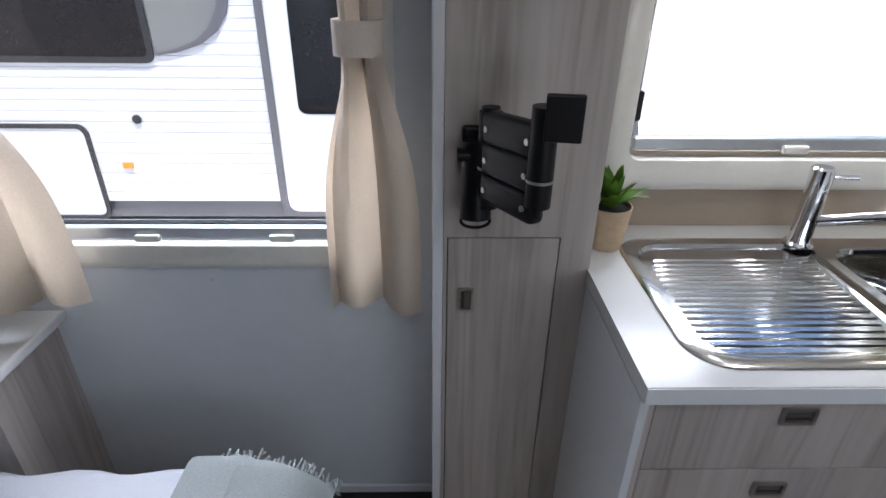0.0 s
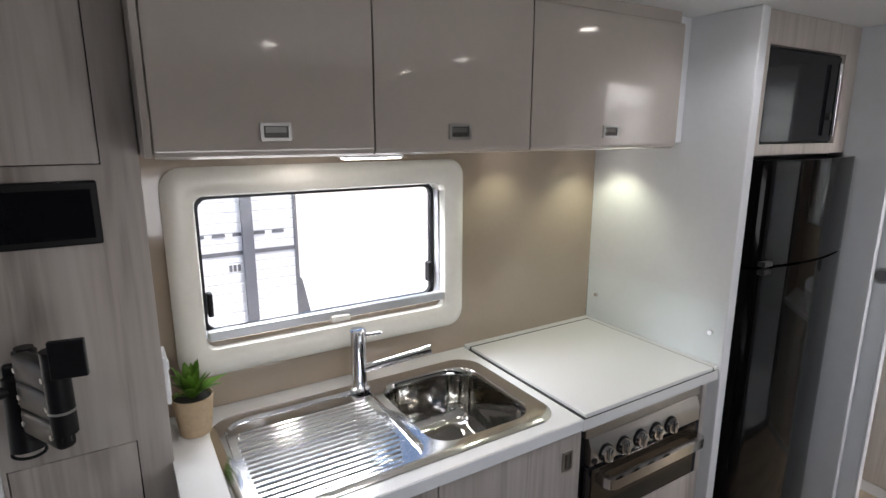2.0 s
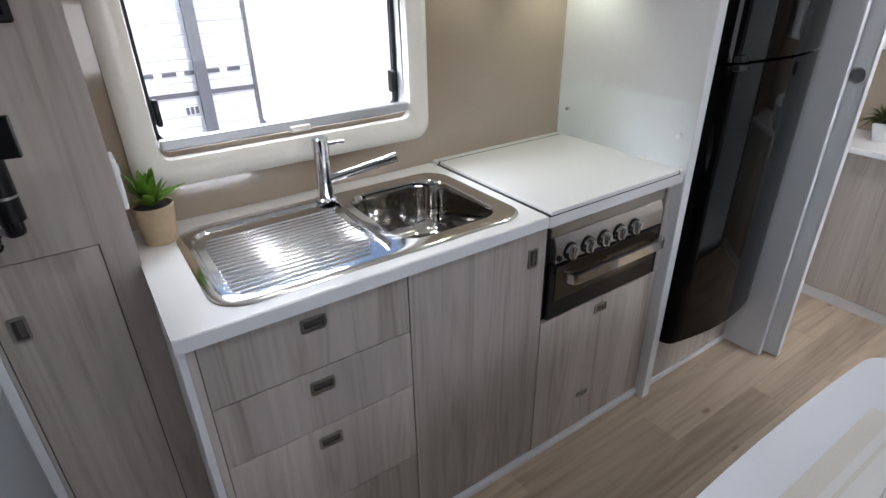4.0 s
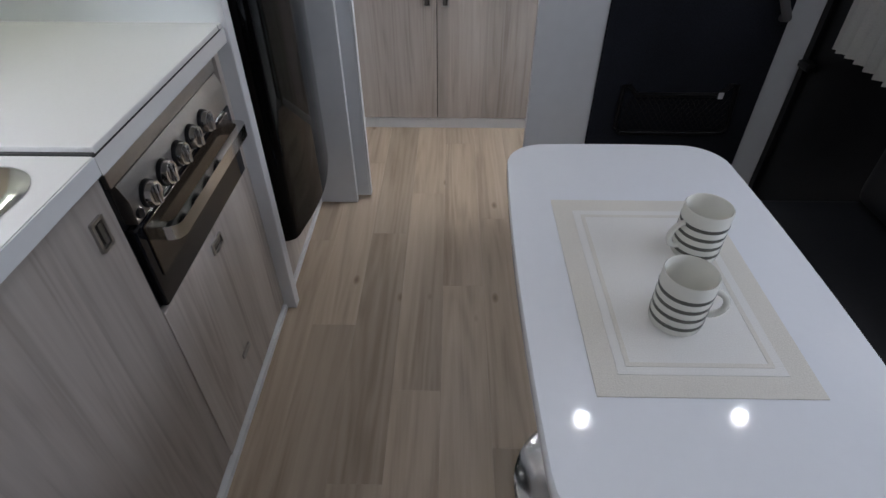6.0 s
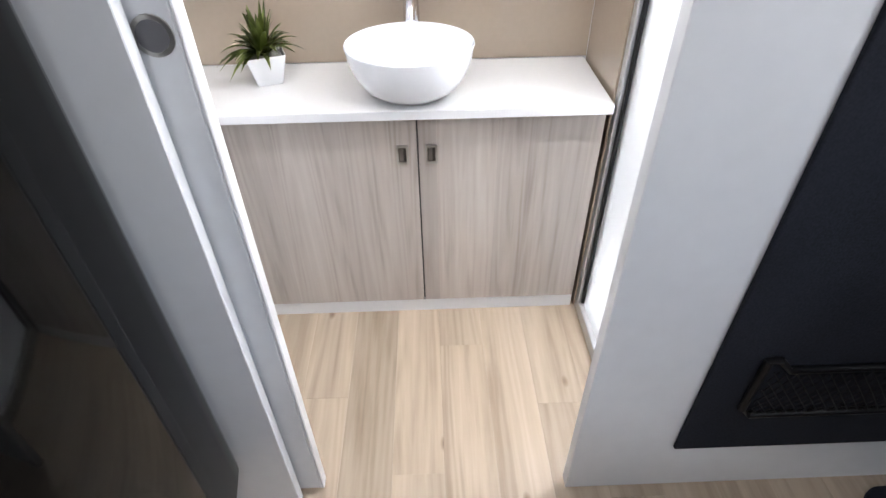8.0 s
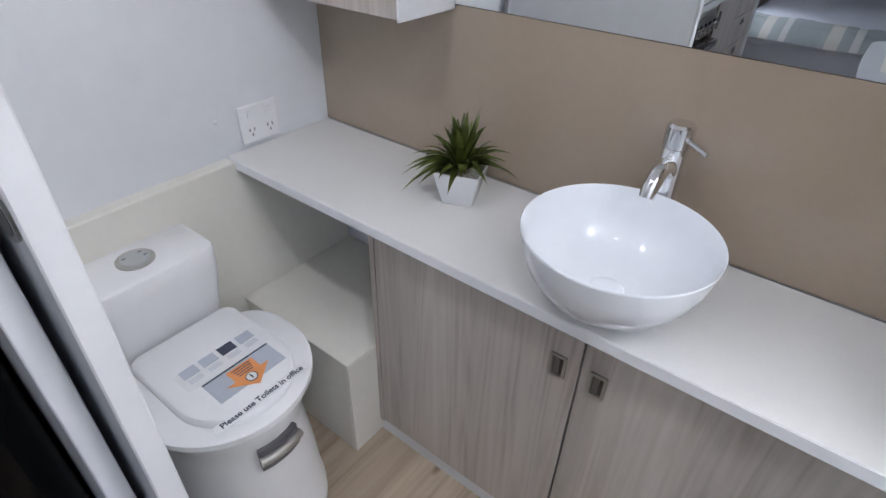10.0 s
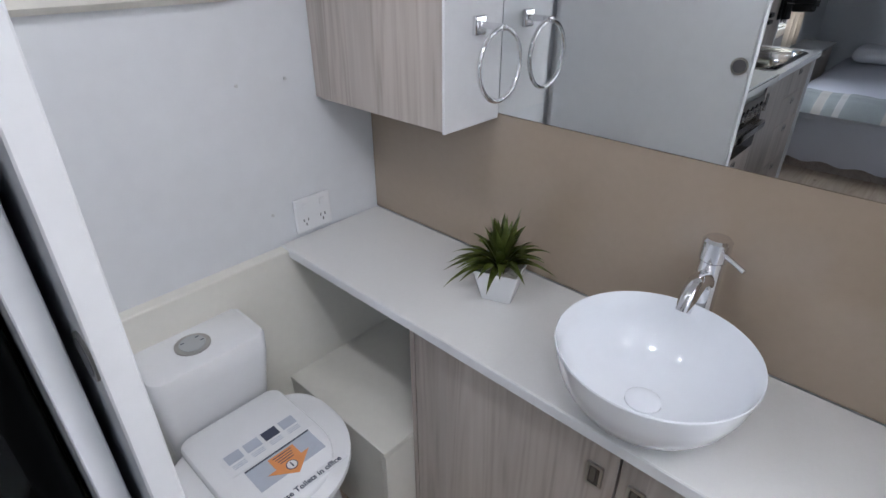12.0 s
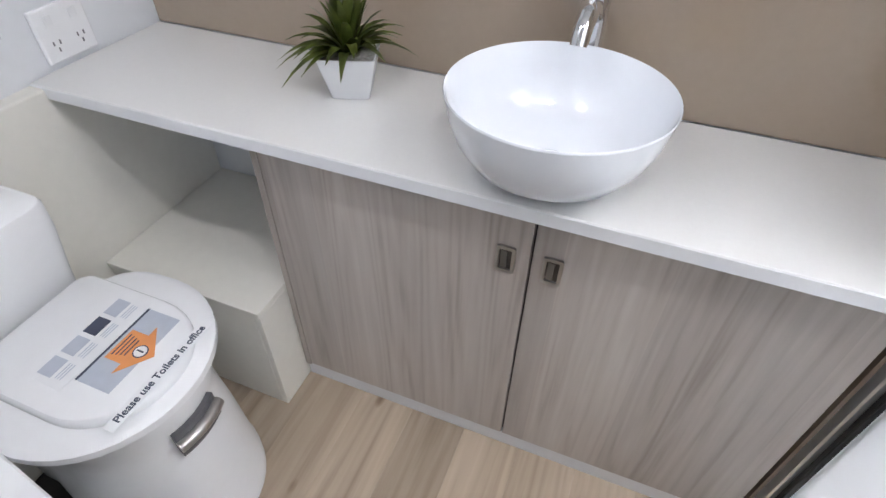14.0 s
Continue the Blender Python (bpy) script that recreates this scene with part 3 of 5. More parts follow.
def leafy(parent, cx, cy, z, count, length, width, mat, spread=0.75, droop=0.3, seed=1, tip=0.1):
    """Pointed folded leaves springing from one crown, each one a mesh of its own."""
    rnd = random.Random(seed)
    for i in range(count):
        a = i * 2.399 + rnd.uniform(-0.3, 0.3)
        up = rnd.uniform(0.15, 1.0)
        ln = length * rnd.uniform(0.75, 1.1)
        bm = bmesh.new()
        rows = []
        for k in range(7):
            t = k / 6
            out = ln * spread * (1.05 - up * 0.85) * t * (1 + 0.2 * t)
            h = ln * (0.45 + 0.55 * up) * t - droop * ln * (1.2 - up) * t * t
            w = width * (math.sin(math.pi * min(1, 0.22 + 0.78 * t)) ** 0.8) * (1 - tip * t)
            d = Vector((math.cos(a), math.sin(a), 0))
            s = Vector((-d.y, d.x, 0))
            p = Vector((cx, cy, z)) + d * (0.004 + out) + Vector((0, 0, h))
            fold = Vector((0, 0, 0.35 * w))
            rows.append([bm.verts.new(p - s * w + fold), bm.verts.new(p), bm.verts.new(p + s * w + fold)])
        for A, B in zip(rows, rows[1:]):
            for j in range(2):
                bm.faces.new((A[j], A[j + 1], B[j + 1], B[j]))
        g = bmesh.ops.solidify(bm, geom=bm.faces[:], thickness=0.0012)
        part("leaf", bm, mat, parent, smooth=True)


pl = thing("potted_succulent", (0.335, 1.24, 0.902), "small green succulent in a tan paper pot on the bench", "plant")
bm = bmesh.new()
lathe(bm, 0.346, 1.235, [(0.035, 0.9025), (0.046, 0.996), (0.043, 0.996), (0.042, 0.985)], 28)
part("pot", bm, POT, pl, smooth=True)
bm = bmesh.new()
lathe(bm, 0.346, 1.235, [(0.0418, 0.98), (0.0418, 0.987), (0.01, 0.99)], 20)
part("soil", bm, RUBBER, pl)
leafy(pl, 0.346, 1.235, 0.988, 22, 0.1, 0.0125, LEAF, 0.75, 0.2, 3)

# cooktop, oven and flap below
cook = thing("cooktop_lid", (1.45, 1.05, 0.9), "white glass lid closed over the cooktop", "cooktop")
part("lid", box(1.187, 1.718, 0.792, 1.300, 0.9, 0.912, 0.002), STONE, cook)
part("surround", top_with_hole(1.1795, 1.743, 0.79, WY - 0.002, 0.868, 0.899, 1.2, 1.7, 0.83, 1.27, 0.02), STONE, cook)
part("rear_strip", box(1.1795, 1.743, 1.308, WY - 0.002, 0.899, 0.911, 0.001, 1), STONE, cook)
part("side_strip", box(1.7265, 1.743, 0.794, 1.306, 0.899, 0.909, 0.001, 1), STONE, cook)
part("gap", box(1.1797, 1.727, 0.7905, 1.31, 0.897, 0.8997), DARK, cook)
# dark strips laid in the gaps round the lid, their shade put into colour
part("seal_or_gap_shade", box(1.1875, 1.7262, 1.3005, 1.3078, 0.8998, 0.9105), RUBBER, cook, "dark strip for the shaded gap behind the lid")
part("seal_or_gap_shade", box(1.7185, 1.7262, 0.795, 1.3004, 0.8998, 0.9085), RUBBER, cook)
part("seal_or_gap_shade", box(1.1798, 1.1866, 0.7925, 1.3078, 0.8998, 0.9035), RUBBER, cook)

oven = thing("oven", (1.465, 1.05, 0.545), "stainless steel built-in oven with five knobs and a bar handle", "oven")
part("case", box(1.208, 1.722, 0.833, 1.3, 0.545, 0.864), BLACK, oven)
wedge = [(0.833, 0.812), (0.8215, 0.812), (0.818, 0.805), (0.812, 0.788), (0.81, 0.782), (0.81, 0.738), (0.812, 0.735), (0.833, 0.735)]
part("control_panel", stack(bmesh.new(), [(wedge, 1.235), (wedge, 1.70)], lambda u, v, q: (q, u, v)), BRUSHED, oven, "brushed steel control panel", smooth=True)
part("vent_strip", box(1.225, 1.712, 0.8225, 0.833, 0.8128, 0.846, 0.001, 1), BRUSHED, oven, "brushed steel strip above the controls")
part("door_panel", box(1.222, 1.714, 0.814, 0.833, 0.55, 0.73, 0.003, 1), BLACKGLASS, oven, "dark glass oven door")
part("door_trim", box(1.245, 1.69, 0.811, 0.8135, 0.61, 0.722, 0.001, 1), plain("bronze_mirror_glass", (0.07, 0.055, 0.04), 0.09, 0.5, bump=0.0), oven, "bronze tinted door glass")
bm = bmesh.new()
pts = [(1.272, 0.81), (1.272, 0.79), (1.278, 0.775), (1.292, 0.768), (1.67, 0.768), (1.684, 0.775), (1.69, 0.79), (1.69, 0.81), (1.672, 0.81), (1.672, 0.792), (1.664, 0.785), (1.298, 0.785), (1.29, 0.792), (1.29, 0.81)]
stack(bm, [(pts, 0.672), (pts, 0.702)])
part("handle", bm, STEEL, oven, "polished bar handle", smooth=True)
for x in (1.289, 1.357, 1.425, 1.492, 1.559):
    bm = bmesh.new()
    rod(bm, (x, 0.8105, 0.764), (x, 0.803, 0.764), 0.026, 0.0245, 28)
    kn = part("knob", bm, BLACK, oven, smooth=True)
    bm = bmesh.new()
    rod(bm, (x, 0.803, 0.764), (x, 0.793, 0.764), 0.0225, 0.021, 28)
    box(x - 0.0055, x + 0.0055, 0.785, 0.794, 0.746, 0.782, 0.003, 2, bm=bm)
    part("knob_cap", bm, STEEL, kn, "chromed knob cap", smooth=True)
bm = bmesh.new()
rod(bm, (1.246, 0.811, 0.752), (1.246, 0.804, 0.752), 0.009)
part("ignition_button", bm, BLACK, oven, smooth=True)

flap = thing("oven_base_cupboard", (1.465, 1.05, 0), "low drop-down cupboard under the oven in pale grey woodgrain", "cupboard")
part("carcass", box(1.208, 1.722, 0.838, 1.3, 0.03, 0.544), DARK, flap)
d = door_front(flap, "flap", 0.82, 1.208, 1.744, 0.03, 0.543, WOOD, (1.468, 0.503))
latch(d, (1.43, 0.82, 0.168), "y", False, (0.05, 0.016))
part("side_filler", box(1.723, 1.744, 0.82, 0.836, 0.545, 0.866), WOOD, flap)

tall = thing("fridge_side_panel", (1.765, 1.06, 0), "floor to ceiling white panel between bench and fridge", "panel", kind="structure")
part("panel", box(1.745, 1.783, 0.783, WY - 0.001, 0.0, H - 0.001, 0.002, 1), WHITE, tall)
guard = thing("glass_splash_guard", (1.74, 1.06, 0.91), "clear glass splash guard screwed to the white panel beside the cooktop", "splash guard")
go = part("pane", box(1.7385, 1.7435, 0.795, 1.33, 0.913, 1.108, 0.001, 1), GUARD, guard, "clear glass pane with a green edge")
go.visible_shadow = False
for y in (0.826, 1.283):
    bm = bmesh.new()
    rod(bm, (1.7445, y, 1.008), (1.733, y, 1.008), 0.007)
    part("screw_cap", bm, CHROME, guard, smooth=True)

# splashback and kitchen window
solid("splashback", top_with_hole(0.29, 1.744, 0.903, 1.57, 0, 0.006, 0.395, 1.095, 1.08, 1.455, 0.03), SPLASH, "glossy taupe splashback behind the bench", "splashback", "structure")
sb = bpy.data.objects["splashback"]
sb.data.transform(Matrix(((1, 0, 0, 0), (0, 0, 1, WY - 0.0075), (0, 1, 0, 0), (0, 0, 0, 1))))


def caravan_window(name, x0, x1, z0, z1, b, label, kind="structure"):
    """A bulged cream plastic surround, an inner blind rail, a hinged acrylic pane with catches."""
    w = thing(name, ((x0 + x1) / 2, WY, z0), label, "window", kind=kind)
    bm = bmesh.new()
    r = 0.03
    prof = ((0.0, 0.0), (-0.004, -0.012), (0.006, -0.024), (0.02, -0.03), (b - 0.02, -0.028), (b - 0.004, -0.018), (b, 0.0), (b, 0.05))
    lay = [(outline(x0 - b + i, x1 + b - i, z0 - b * 1.25 + i, z1 + b - i, max(0.012, 0.05 - i * 0.4), 6), dy) for i, dy in prof]
    stack(bm, lay, lambda u, v, q: (u, WY - 0.008 + q, v), caps=False)
    part("surround", bm, CREAM, w, "glossy cream plastic surround", smooth=True)
    bm = bmesh.new()
    box(x0 + 0.002, x1 - 0.002, WY - 0.03, WY - 0.008, z0 + 0.003, z0 + 0.03, 0.004, bm=bm)
    rail = part("blind_rail", bm, ALU, w, "silver blind rail")
    for f in (0.2, 0.5, 0.8) if x1 - x0 > 0.8 else (0.5,):
        xm = x0 + (x1 - x0) * f
        bm = bmesh.new()
        box(xm - 0.028, xm + 0.028, WY - 0.042, WY - 0.026, z0 - 0.002, z0 + 0.016, 0.005, bm=bm)
        part("rail_clip", bm, CREAM, rail)
    bm = bmesh.new()
    frame_ring(bm, outline(x0 + 0.001, x1 - 0.001, z0 + 0.001, z1 - 0.001, 0.03, 5), outline(x0 + 0.012, x1 - 0.012, z0 + 0.012, z1 - 0.012, 0.025, 5), 0.035, 0.052, xz(WY))
    part("rubber_seal", bm, BLACK, w)
    g = part("pane", box(x0 + 0.012, x1 - 0.012, WY + 0.052, WY + 0.056, z0 + 0.012, z1 - 0.012), GLASS, w, "clear acrylic pane")
    g.visible_shadow = False
    for x in (x0 + 0.02, x1 - 0.02):
        bm = bmesh.new()
        box(x - 0.007, x + 0.007, WY + 0.02, WY + 0.05, z0 + 0.05, z0 + 0.115, 0.005, bm=bm)
        part("catch", bm, BLACK, w)
    return w


caravan_window("window_1", 0.4, 1.09, 1.085, 1.45, 0.068, "hinged caravan window with a rounded cream surround over the sink")
caravan_window("window_2", -1.16, -0.16, 0.875, 1.5, 0.06, "wide caravan window with a cream surround beside the bed")

# overhead cupboards
over = thing("overhead_cupboard", (0.97, 1.14, 1.56), "row of three glossy taupe overhead cupboard doors", "cupboard")
part("carcass", box(0.302, 1.648, 0.958, WY - 0.001, 1.565, 1.899), CREAM, over)
part("filler", box(0.2895, 0.3015, 0.945, WY - 0.001, 1.56, 1.9, 0.001, 1), GLOSS, over)
part("top_rail", box(0.2895, 1.65, 0.955, WY - 0.001, 1.9, H - 0.001), GLOSS, over)
part("end_filler", box(1.65, 1.744, 0.99, WY - 0.001, 1.57, H - 0.001), WHITE, over, "white filler beside the panel")
for x0, x1, lx in ((0.302, 0.699, 0.503), (0.699, 1.102, 0.901), (1.102, 1.65, 1.373)):
    bm = bmesh.new()
    pr = [(0.955, 1.556), (0.943, 1.561), (0.94, 1.567), (0.94, 1.572), (0.94, 1.884), (0.94, 1.889), (0.943, 1.896), (0.957, 1.9)]
    stack(bm, [(pr, x0 + 0.002), (pr, x1 - 0.002)], lambda u, v, q: (q, u, v))
    d = part("door", bm, GLOSS, over, "glossy taupe door", smooth=True)
    latch(d, (lx, 0.94, 1.603))

for nm, x0, x1, y in (("led_strip_light", 0.66, 0.80, 1.03), ("led_strip_light", 0.6, 0.67, 1.22)):
    s = thing(nm, ((x0 + x1) / 2, y, 1.55), "slim lit strip light under the overhead cupboards", "light")
    part("housing", box(x0, x1, y - 0.02, y + 0.02, 1.548, 1.5645, 0.003), PLASTIC, s)
    part("diffuser", box(x0 + 0.006, x1 - 0.006, y - 0.014, y + 0.014, 1.545, 1.548), LED, s, "glowing diffuser")


def downlight(x, y, z, r=0.03):
    d = thing("downlight", (x, y, z), "small round lit downlight with a chrome ring", "light", "downlights")
    bm = bmesh.new()
    lathe(bm, x, y, [(r + 0.008, z), (r + 0.008, z - 0.005), (r, z - 0.006), (r, z - 0.002)], 28)
    part("trim_ring", bm, CHROME, d, smooth=True)
    bm = bmesh.new()
    lathe(bm, x, y, [(r - 0.001, z - 0.0045), (r - 0.002, z - 0.006)], 24)
    part("lens", bm, LED, d, "glowing lens")


for lx, ly in DOWNLIGHTS:
    downlight(lx, ly, H - 0.0005)
downlight(1.64, 1.2, 1.5645, 0.02)
downlight(1.3, 1.24, 1.5645, 0.02)
out = thing("power_point", (0.3, 1.2, 1.0), "white power outlet on the side of the pantry", "power outlet")
part("plate", box(0.2885, 0.2985, 1.16, 1.235, 1.02, 1.13, 0.003), PLASTIC, out)
part("switch", box(0.2986, 0.302, 1.185, 1.205, 1.09, 1.11, 0.001, 1), WHITE, out)
part("socket", box(0.2986, 0.3, 1.17, 1.22, 1.035, 1.08, 0.001, 1), WHITE, out)

# fridge column
fc = thing("fridge_housing", (2.08, 1.08, 0), "woodgrain housing round the fridge with an upper microwave bay", "cabinet")
part("back_box", box(1.784, 2.349, 0.9, WY - 0.001, 0.0, H - 0.001), WOOD, fc)
part("kickboard", box(1.784, 2.349, 0.822, 0.899, 0.0, 0.235), WOOD, fc, "woodgrain board below the fridge")
part("kick_strip", box(1.784, 2.349, 0.812, 0.8215, 0.0, 0.022, 0.001, 1), WHITE, fc)
bm = bmesh.new()
for x0, x1, z0, z1 in ((1.784, 1.83, 1.535, H - 0.002), (2.27, 2.349, 1.535, H - 0.002), (1.83, 2.27, 1.84, H - 0.002), (1.83, 2.27, 1.535, 1.566)):
    box(x0, x1, 0.8, 0.899, z0, z1, bm=bm)
part("bay_frame", bm, WOOD, fc)

fr = thing("fridge", (2.08, 0.95, 0.24), "tall glossy black fridge freezer with bowed doors", "fridge")


def bowed(x0, x1, yb, z0, z1, n=16):
    """A door slab with small rounded edges and a shallow outward bow."""
    pts = [(x0, 0.80), (x0 + 0.004, 0.775), (x0 + 0.015, 0.757)]
    pts += [(x0 + 0.03 + (x1 - x0 - 0.06) * k / n, 0.75 - 0.03 * math.sin(math.pi * k / n)) for k in range(n + 1)]
    pts += [(x1 - 0.015, 0.757), (x1 - 0.004, 0.775), (x1, 0.80), (x1, yb), (x0, yb)]
    bm = bmesh.new()
    stack(bm, [(pts, z0), (pts, z1)])
    return bm


part("case", box(1.79, 2.345, 0.845, 0.899, 0.24, 1.53), BLACK, fr)
dr = part("fridge_door", bowed(1.79, 2.345, 0.844, 0.245, 1.21), FRIDGE, fr, "glossy black bowed door", smooth=True)
df = part("freezer_door", bowed(1.79, 2.345, 0.844, 1.218, 1.525), FRIDGE, fr, "glossy black freezer door", smooth=True)
part("handle", box(1.815, 1.86, 0.732, 0.758, 1.195, 1.21, 0.003), BLACK, dr)
part("handle", box(1.815, 1.86, 0.732, 0.758, 1.2185, 1.235, 0.003), BLACK, df)
mw = thing("microwave", (2.05, 0.85, 1.57), "black built-in microwave with a slim silver handle", "microwave")
part("case", box(1.834, 2.266, 0.815, 0.899, 1.5665, 1.838), BLACK, mw)
part("door", box(1.836, 2.262, 0.806, 0.8145, 1.572, 1.832, 0.003), BLACKGLASS, mw, "dark glass door")
bm = bmesh.new()
rod(bm, (2.222, 0.79, 1.59), (2.222, 0.79, 1.81), 0.006)
part("handle", bm, CHROME, mw, smooth=True)
bm = bmesh.new()
rod(bm, (2.245, 0.806, 1.65), (2.245, 0.785, 1.65), 0.012)
part("knob", bm, LATCH, mw, smooth=True)

# ---- dinette and entry ----
tab = thing("dinette_table", (1.14, -0.1, 0), "white laminate dinette table with rounded corners on a chrome pedestal", "table")
bm = bmesh.new()
TX0, TX1, TY0, TY1 = 0.722, 1.585, -0.303, 0.158


def bowed_top(i, bulge=0.014, n=12):
    """A rounded rectangle whose long sides and ends swell a little outward."""
    out, xm, ym = [], (TX0 + TX1) / 2, (TY0 + TY1) / 2
    corners = outline(TX0 + i, TX1 - i, TY0 + i, TY1 - i, [0.075, 0.1, 0.1, 0.075], 8)
    for k, (u, v) in enumerate(corners):
        out.append((u, v))
        if k % 9 == 8:
            u2, v2 = corners[(k + 1) % len(corners)]
            out += [(u + (u2 - u) * j / n, v + (v2 - v) * j / n) for j in range(1, n)]
    a, b = (TX1 - TX0) / 2, (TY1 - TY0) / 2
    return [(u + math.copysign(0.5 * bulge * (1 - ((v - ym) / b) ** 2), u - xm), v + math.copysign(bulge * (1 - ((u - xm) / a) ** 2), v - ym)) if abs(u - xm) > 0.8 * a or abs(v - ym) > 0.7 * b else (u, v) for u, v in out]


stack(bm, [(bowed_top(i), z) for i, z in ((0.0015, 0.667), (0.0, 0.67), (0.0, 0.697), (0.0015, 0.7))])
part("tabletop", bm, TABLE, tab, smooth=True)
bm = bmesh.new()
rod(bm, (1.15, -0.08, 0.03), (1.15, -0.08, 0.668), 0.035)
part("column", bm, CHROME, tab, smooth=True)
bm = bmesh.new()
lathe(bm, 1.15, -0.08, [(0.2, 0.0), (0.2, 0.006), (0.19, 0.012), (0.12, 0.022), (0.06, 0.03), (0.035, 0.04)], 48)
part("base", bm, STEEL, tab, "domed steel base", smooth=True)

pm = thing("placemat", (1.146, -0.075, 0.7), "cream woven placemat with a beige border on the table", "placemat")
MX0, MX1, MY0, MY1 = 0.928, 1.37, -0.208, 0.09
part("border", box(MX0, MX1, MY0, MY1, 0.7004, 0.7016), MATC, pm)
part("field", box(MX0 + 0.035, MX1 - 0.035, MY0 + 0.035, MY1 - 0.035, 0.7016, 0.7022), MATI, pm, "off-white woven field")
bm = bmesh.new()
frame_ring(bm, outline(MX0 + 0.048, MX1 - 0.048, MY0 + 0.048, MY1 - 0.048, 0.001, 1), outline(MX0 + 0.055, MX1 - 0.055, MY0 + 0.055, MY1 - 0.055, 0.001, 1), 0.7021, 0.7027, lambda u, v, w: (u, v, w))
part("inner_line", bm, MATC, pm)

mug = thing("striped_mug", (0, 0, 0), "cream mug with dark grey stripes on the placemat", "mug", "mugs on the table")
R, MH = 0.038, 0.094
bm = bmesh.new()
lathe(bm, 0, 0, [(R - 0.006, 0.0), (R - 0.001, 0.003), (R, 0.008), (R, MH - 0.002), (R - 0.0015, MH), (R - 0.003, MH - 0.002), (R - 0.004, 0.01), (R - 0.02, 0.007)], 40)
part("cup", bm, MUG, mug, smooth=True)
for z in (0.014, 0.031, 0.048, 0.065):
    bm = bmesh.new()
    lathe(bm, 0, 0, [(R + 0.0003, z), (R + 0.0006, z + 0.0005), (R + 0.0006, z + 0.006), (R + 0.0003, z + 0.0065)], 40, closed=True)
    part("stripe", bm, STRIPE, mug, smooth=True)
bm = bmesh.new()
tube(bm, [(R - 0.001 + 0.021 * math.sin(radians(a)), 0, 0.045 + 0.023 * math.cos(radians(a))) for a in range(0, 181, 15)], 0.0048, 10)
part("handle", bm, MUG, mug, smooth=True)
copy_thing(mug, pose(1.22, -0.13, 0.7024, 0, 0, 105))
mug.matrix_basis = pose(1.064, -0.05, 0.7024, 0, 0, -105)

ln = thing("dinette_lounge", (1.2, -0.76, 0), "black leather lounge seat along the wall", "sofa")
part("base", box(0.2, 1.74, EY + 0.002, -0.43, 0.0, 0.32), BLACK, ln)
for x0, x1 in ((0.2, 0.97), (0.975, 1.76)):
    part("seat_cushion", box(x0, x1, EY + 0.1, -0.4, 0.321, 0.45, 0.03, 4), LEATHER, ln, smooth=True)
    part("back_cushion", box(x0 + 0.01, x1 - 0.01, EY + 0.003, EY + 0.145, 0.452, 0.93, 0.035, 4), LEATHER, ln, smooth=True)
st = thing("dining_stool", (0.69, -0.16, 0), "black leather stool tucked in at the table end", "stool")
part("base", box(0.58, 0.78, -0.38, 0.05, 0.0, 0.36), BLACK, st)
part("seat_cushion", box(0.565, 0.81, -0.385, 0.085, 0.361, 0.45, 0.035, 4), LEATHER, st, smooth=True)

# partition with sliding door leaf
solid("wall_partition", box(2.37, 2.402, EY, 0.0, 0.0, H - 0.001, 0.0015, 1), WALL, "white partition wall beside the bathroom opening", "wall", "structure")
solid("wall_partition_left", box(2.35, 2.376, 0.665, WY, 0.0, H - 0.001, 0.0015, 1), WALL, "white partition wall beside the fridge", "wall", "structure")
solid("door_header", box(2.37, 2.402, 0.0, 0.664, 1.84, H - 0.001), WALL, "white panel over the bathroom opening", "wall", "structure")
leaf = thing("door_1", (2.4, 0.9, 0), "white sliding bathroom door, open, with a round recessed pull", "door", kind="structure")
part("leaf", box(2.388, 2.414, 0.618, 1.3, 0.01, 1.838, 0.002, 1), WALL, leaf)
part("edge_strip", box(2.3865, 2.416, 0.611, 0.6175, 0.01, 1.838, 0.002, 1), WHITE, leaf, "white edge strip")
for xa, s in ((2.388, -1), (2.414, 1)):
    bm = bmesh.new()
    rod(bm, (xa, 0.648, 1.135), (xa + s * 0.003, 0.648, 1.135), 0.026)
    pl_ = part("pull", bm, LATCH, leaf, "round satin pull", smooth=True)
    bm = bmesh.new()
    rod(bm, (xa + s * 0.003, 0.648, 1.135), (xa + s * 0.0036, 0.648, 1.135), 0.02)
    part("pull_well", bm, GREYT, pl_, smooth=True)

hatch = thing("carpeted_panel", (2.36, -0.535, 0.18), "charcoal carpet-lined panel on the partition wall", "panel")
part("panel", box(2.358, 2.3695, -0.815, -0.228, 0.182, 1.75, 0.004, 2), CARPET, hatch)
grab = thing("grab_handle", (2.33, -0.72, 0.95), "curved black grab handle on the carpeted panel", "handle")
bm = bmesh.new()
pts = [(2.357, -0.585, 1.04)] + [(2.325 - 0.012 * math.sin(math.pi * k / 14), -0.585 - 0.20 * (k / 14) ** 0.8, 1.03 - 0.28 * k / 14) for k in range(15)] + [(2.357, -0.79, 0.742)]
tube(bm, pts, 0.014, 12)
part("bar", bm, GREYT, grab, smooth=True)
net = thing("net_pocket", (2.35, -0.56, 0.33), "black mesh magazine pocket with a rubber edge", "pocket")
pocket = [(-0.325, 0.51), (-0.348, 0.51), (-0.378, 0.478), (-0.665, 0.478), (-0.70, 0.515), (-0.722, 0.515), (-0.735, 0.352), (-0.715, 0.33), (-0.345, 0.33), (-0.325, 0.352)]
bm = bmesh.new()
tube(bm, [(2.35, y, z) for y, z in pocket], 0.0085, 10, True)
part("edge", bm, BLACK, net, smooth=True)
bm = bmesh.new()
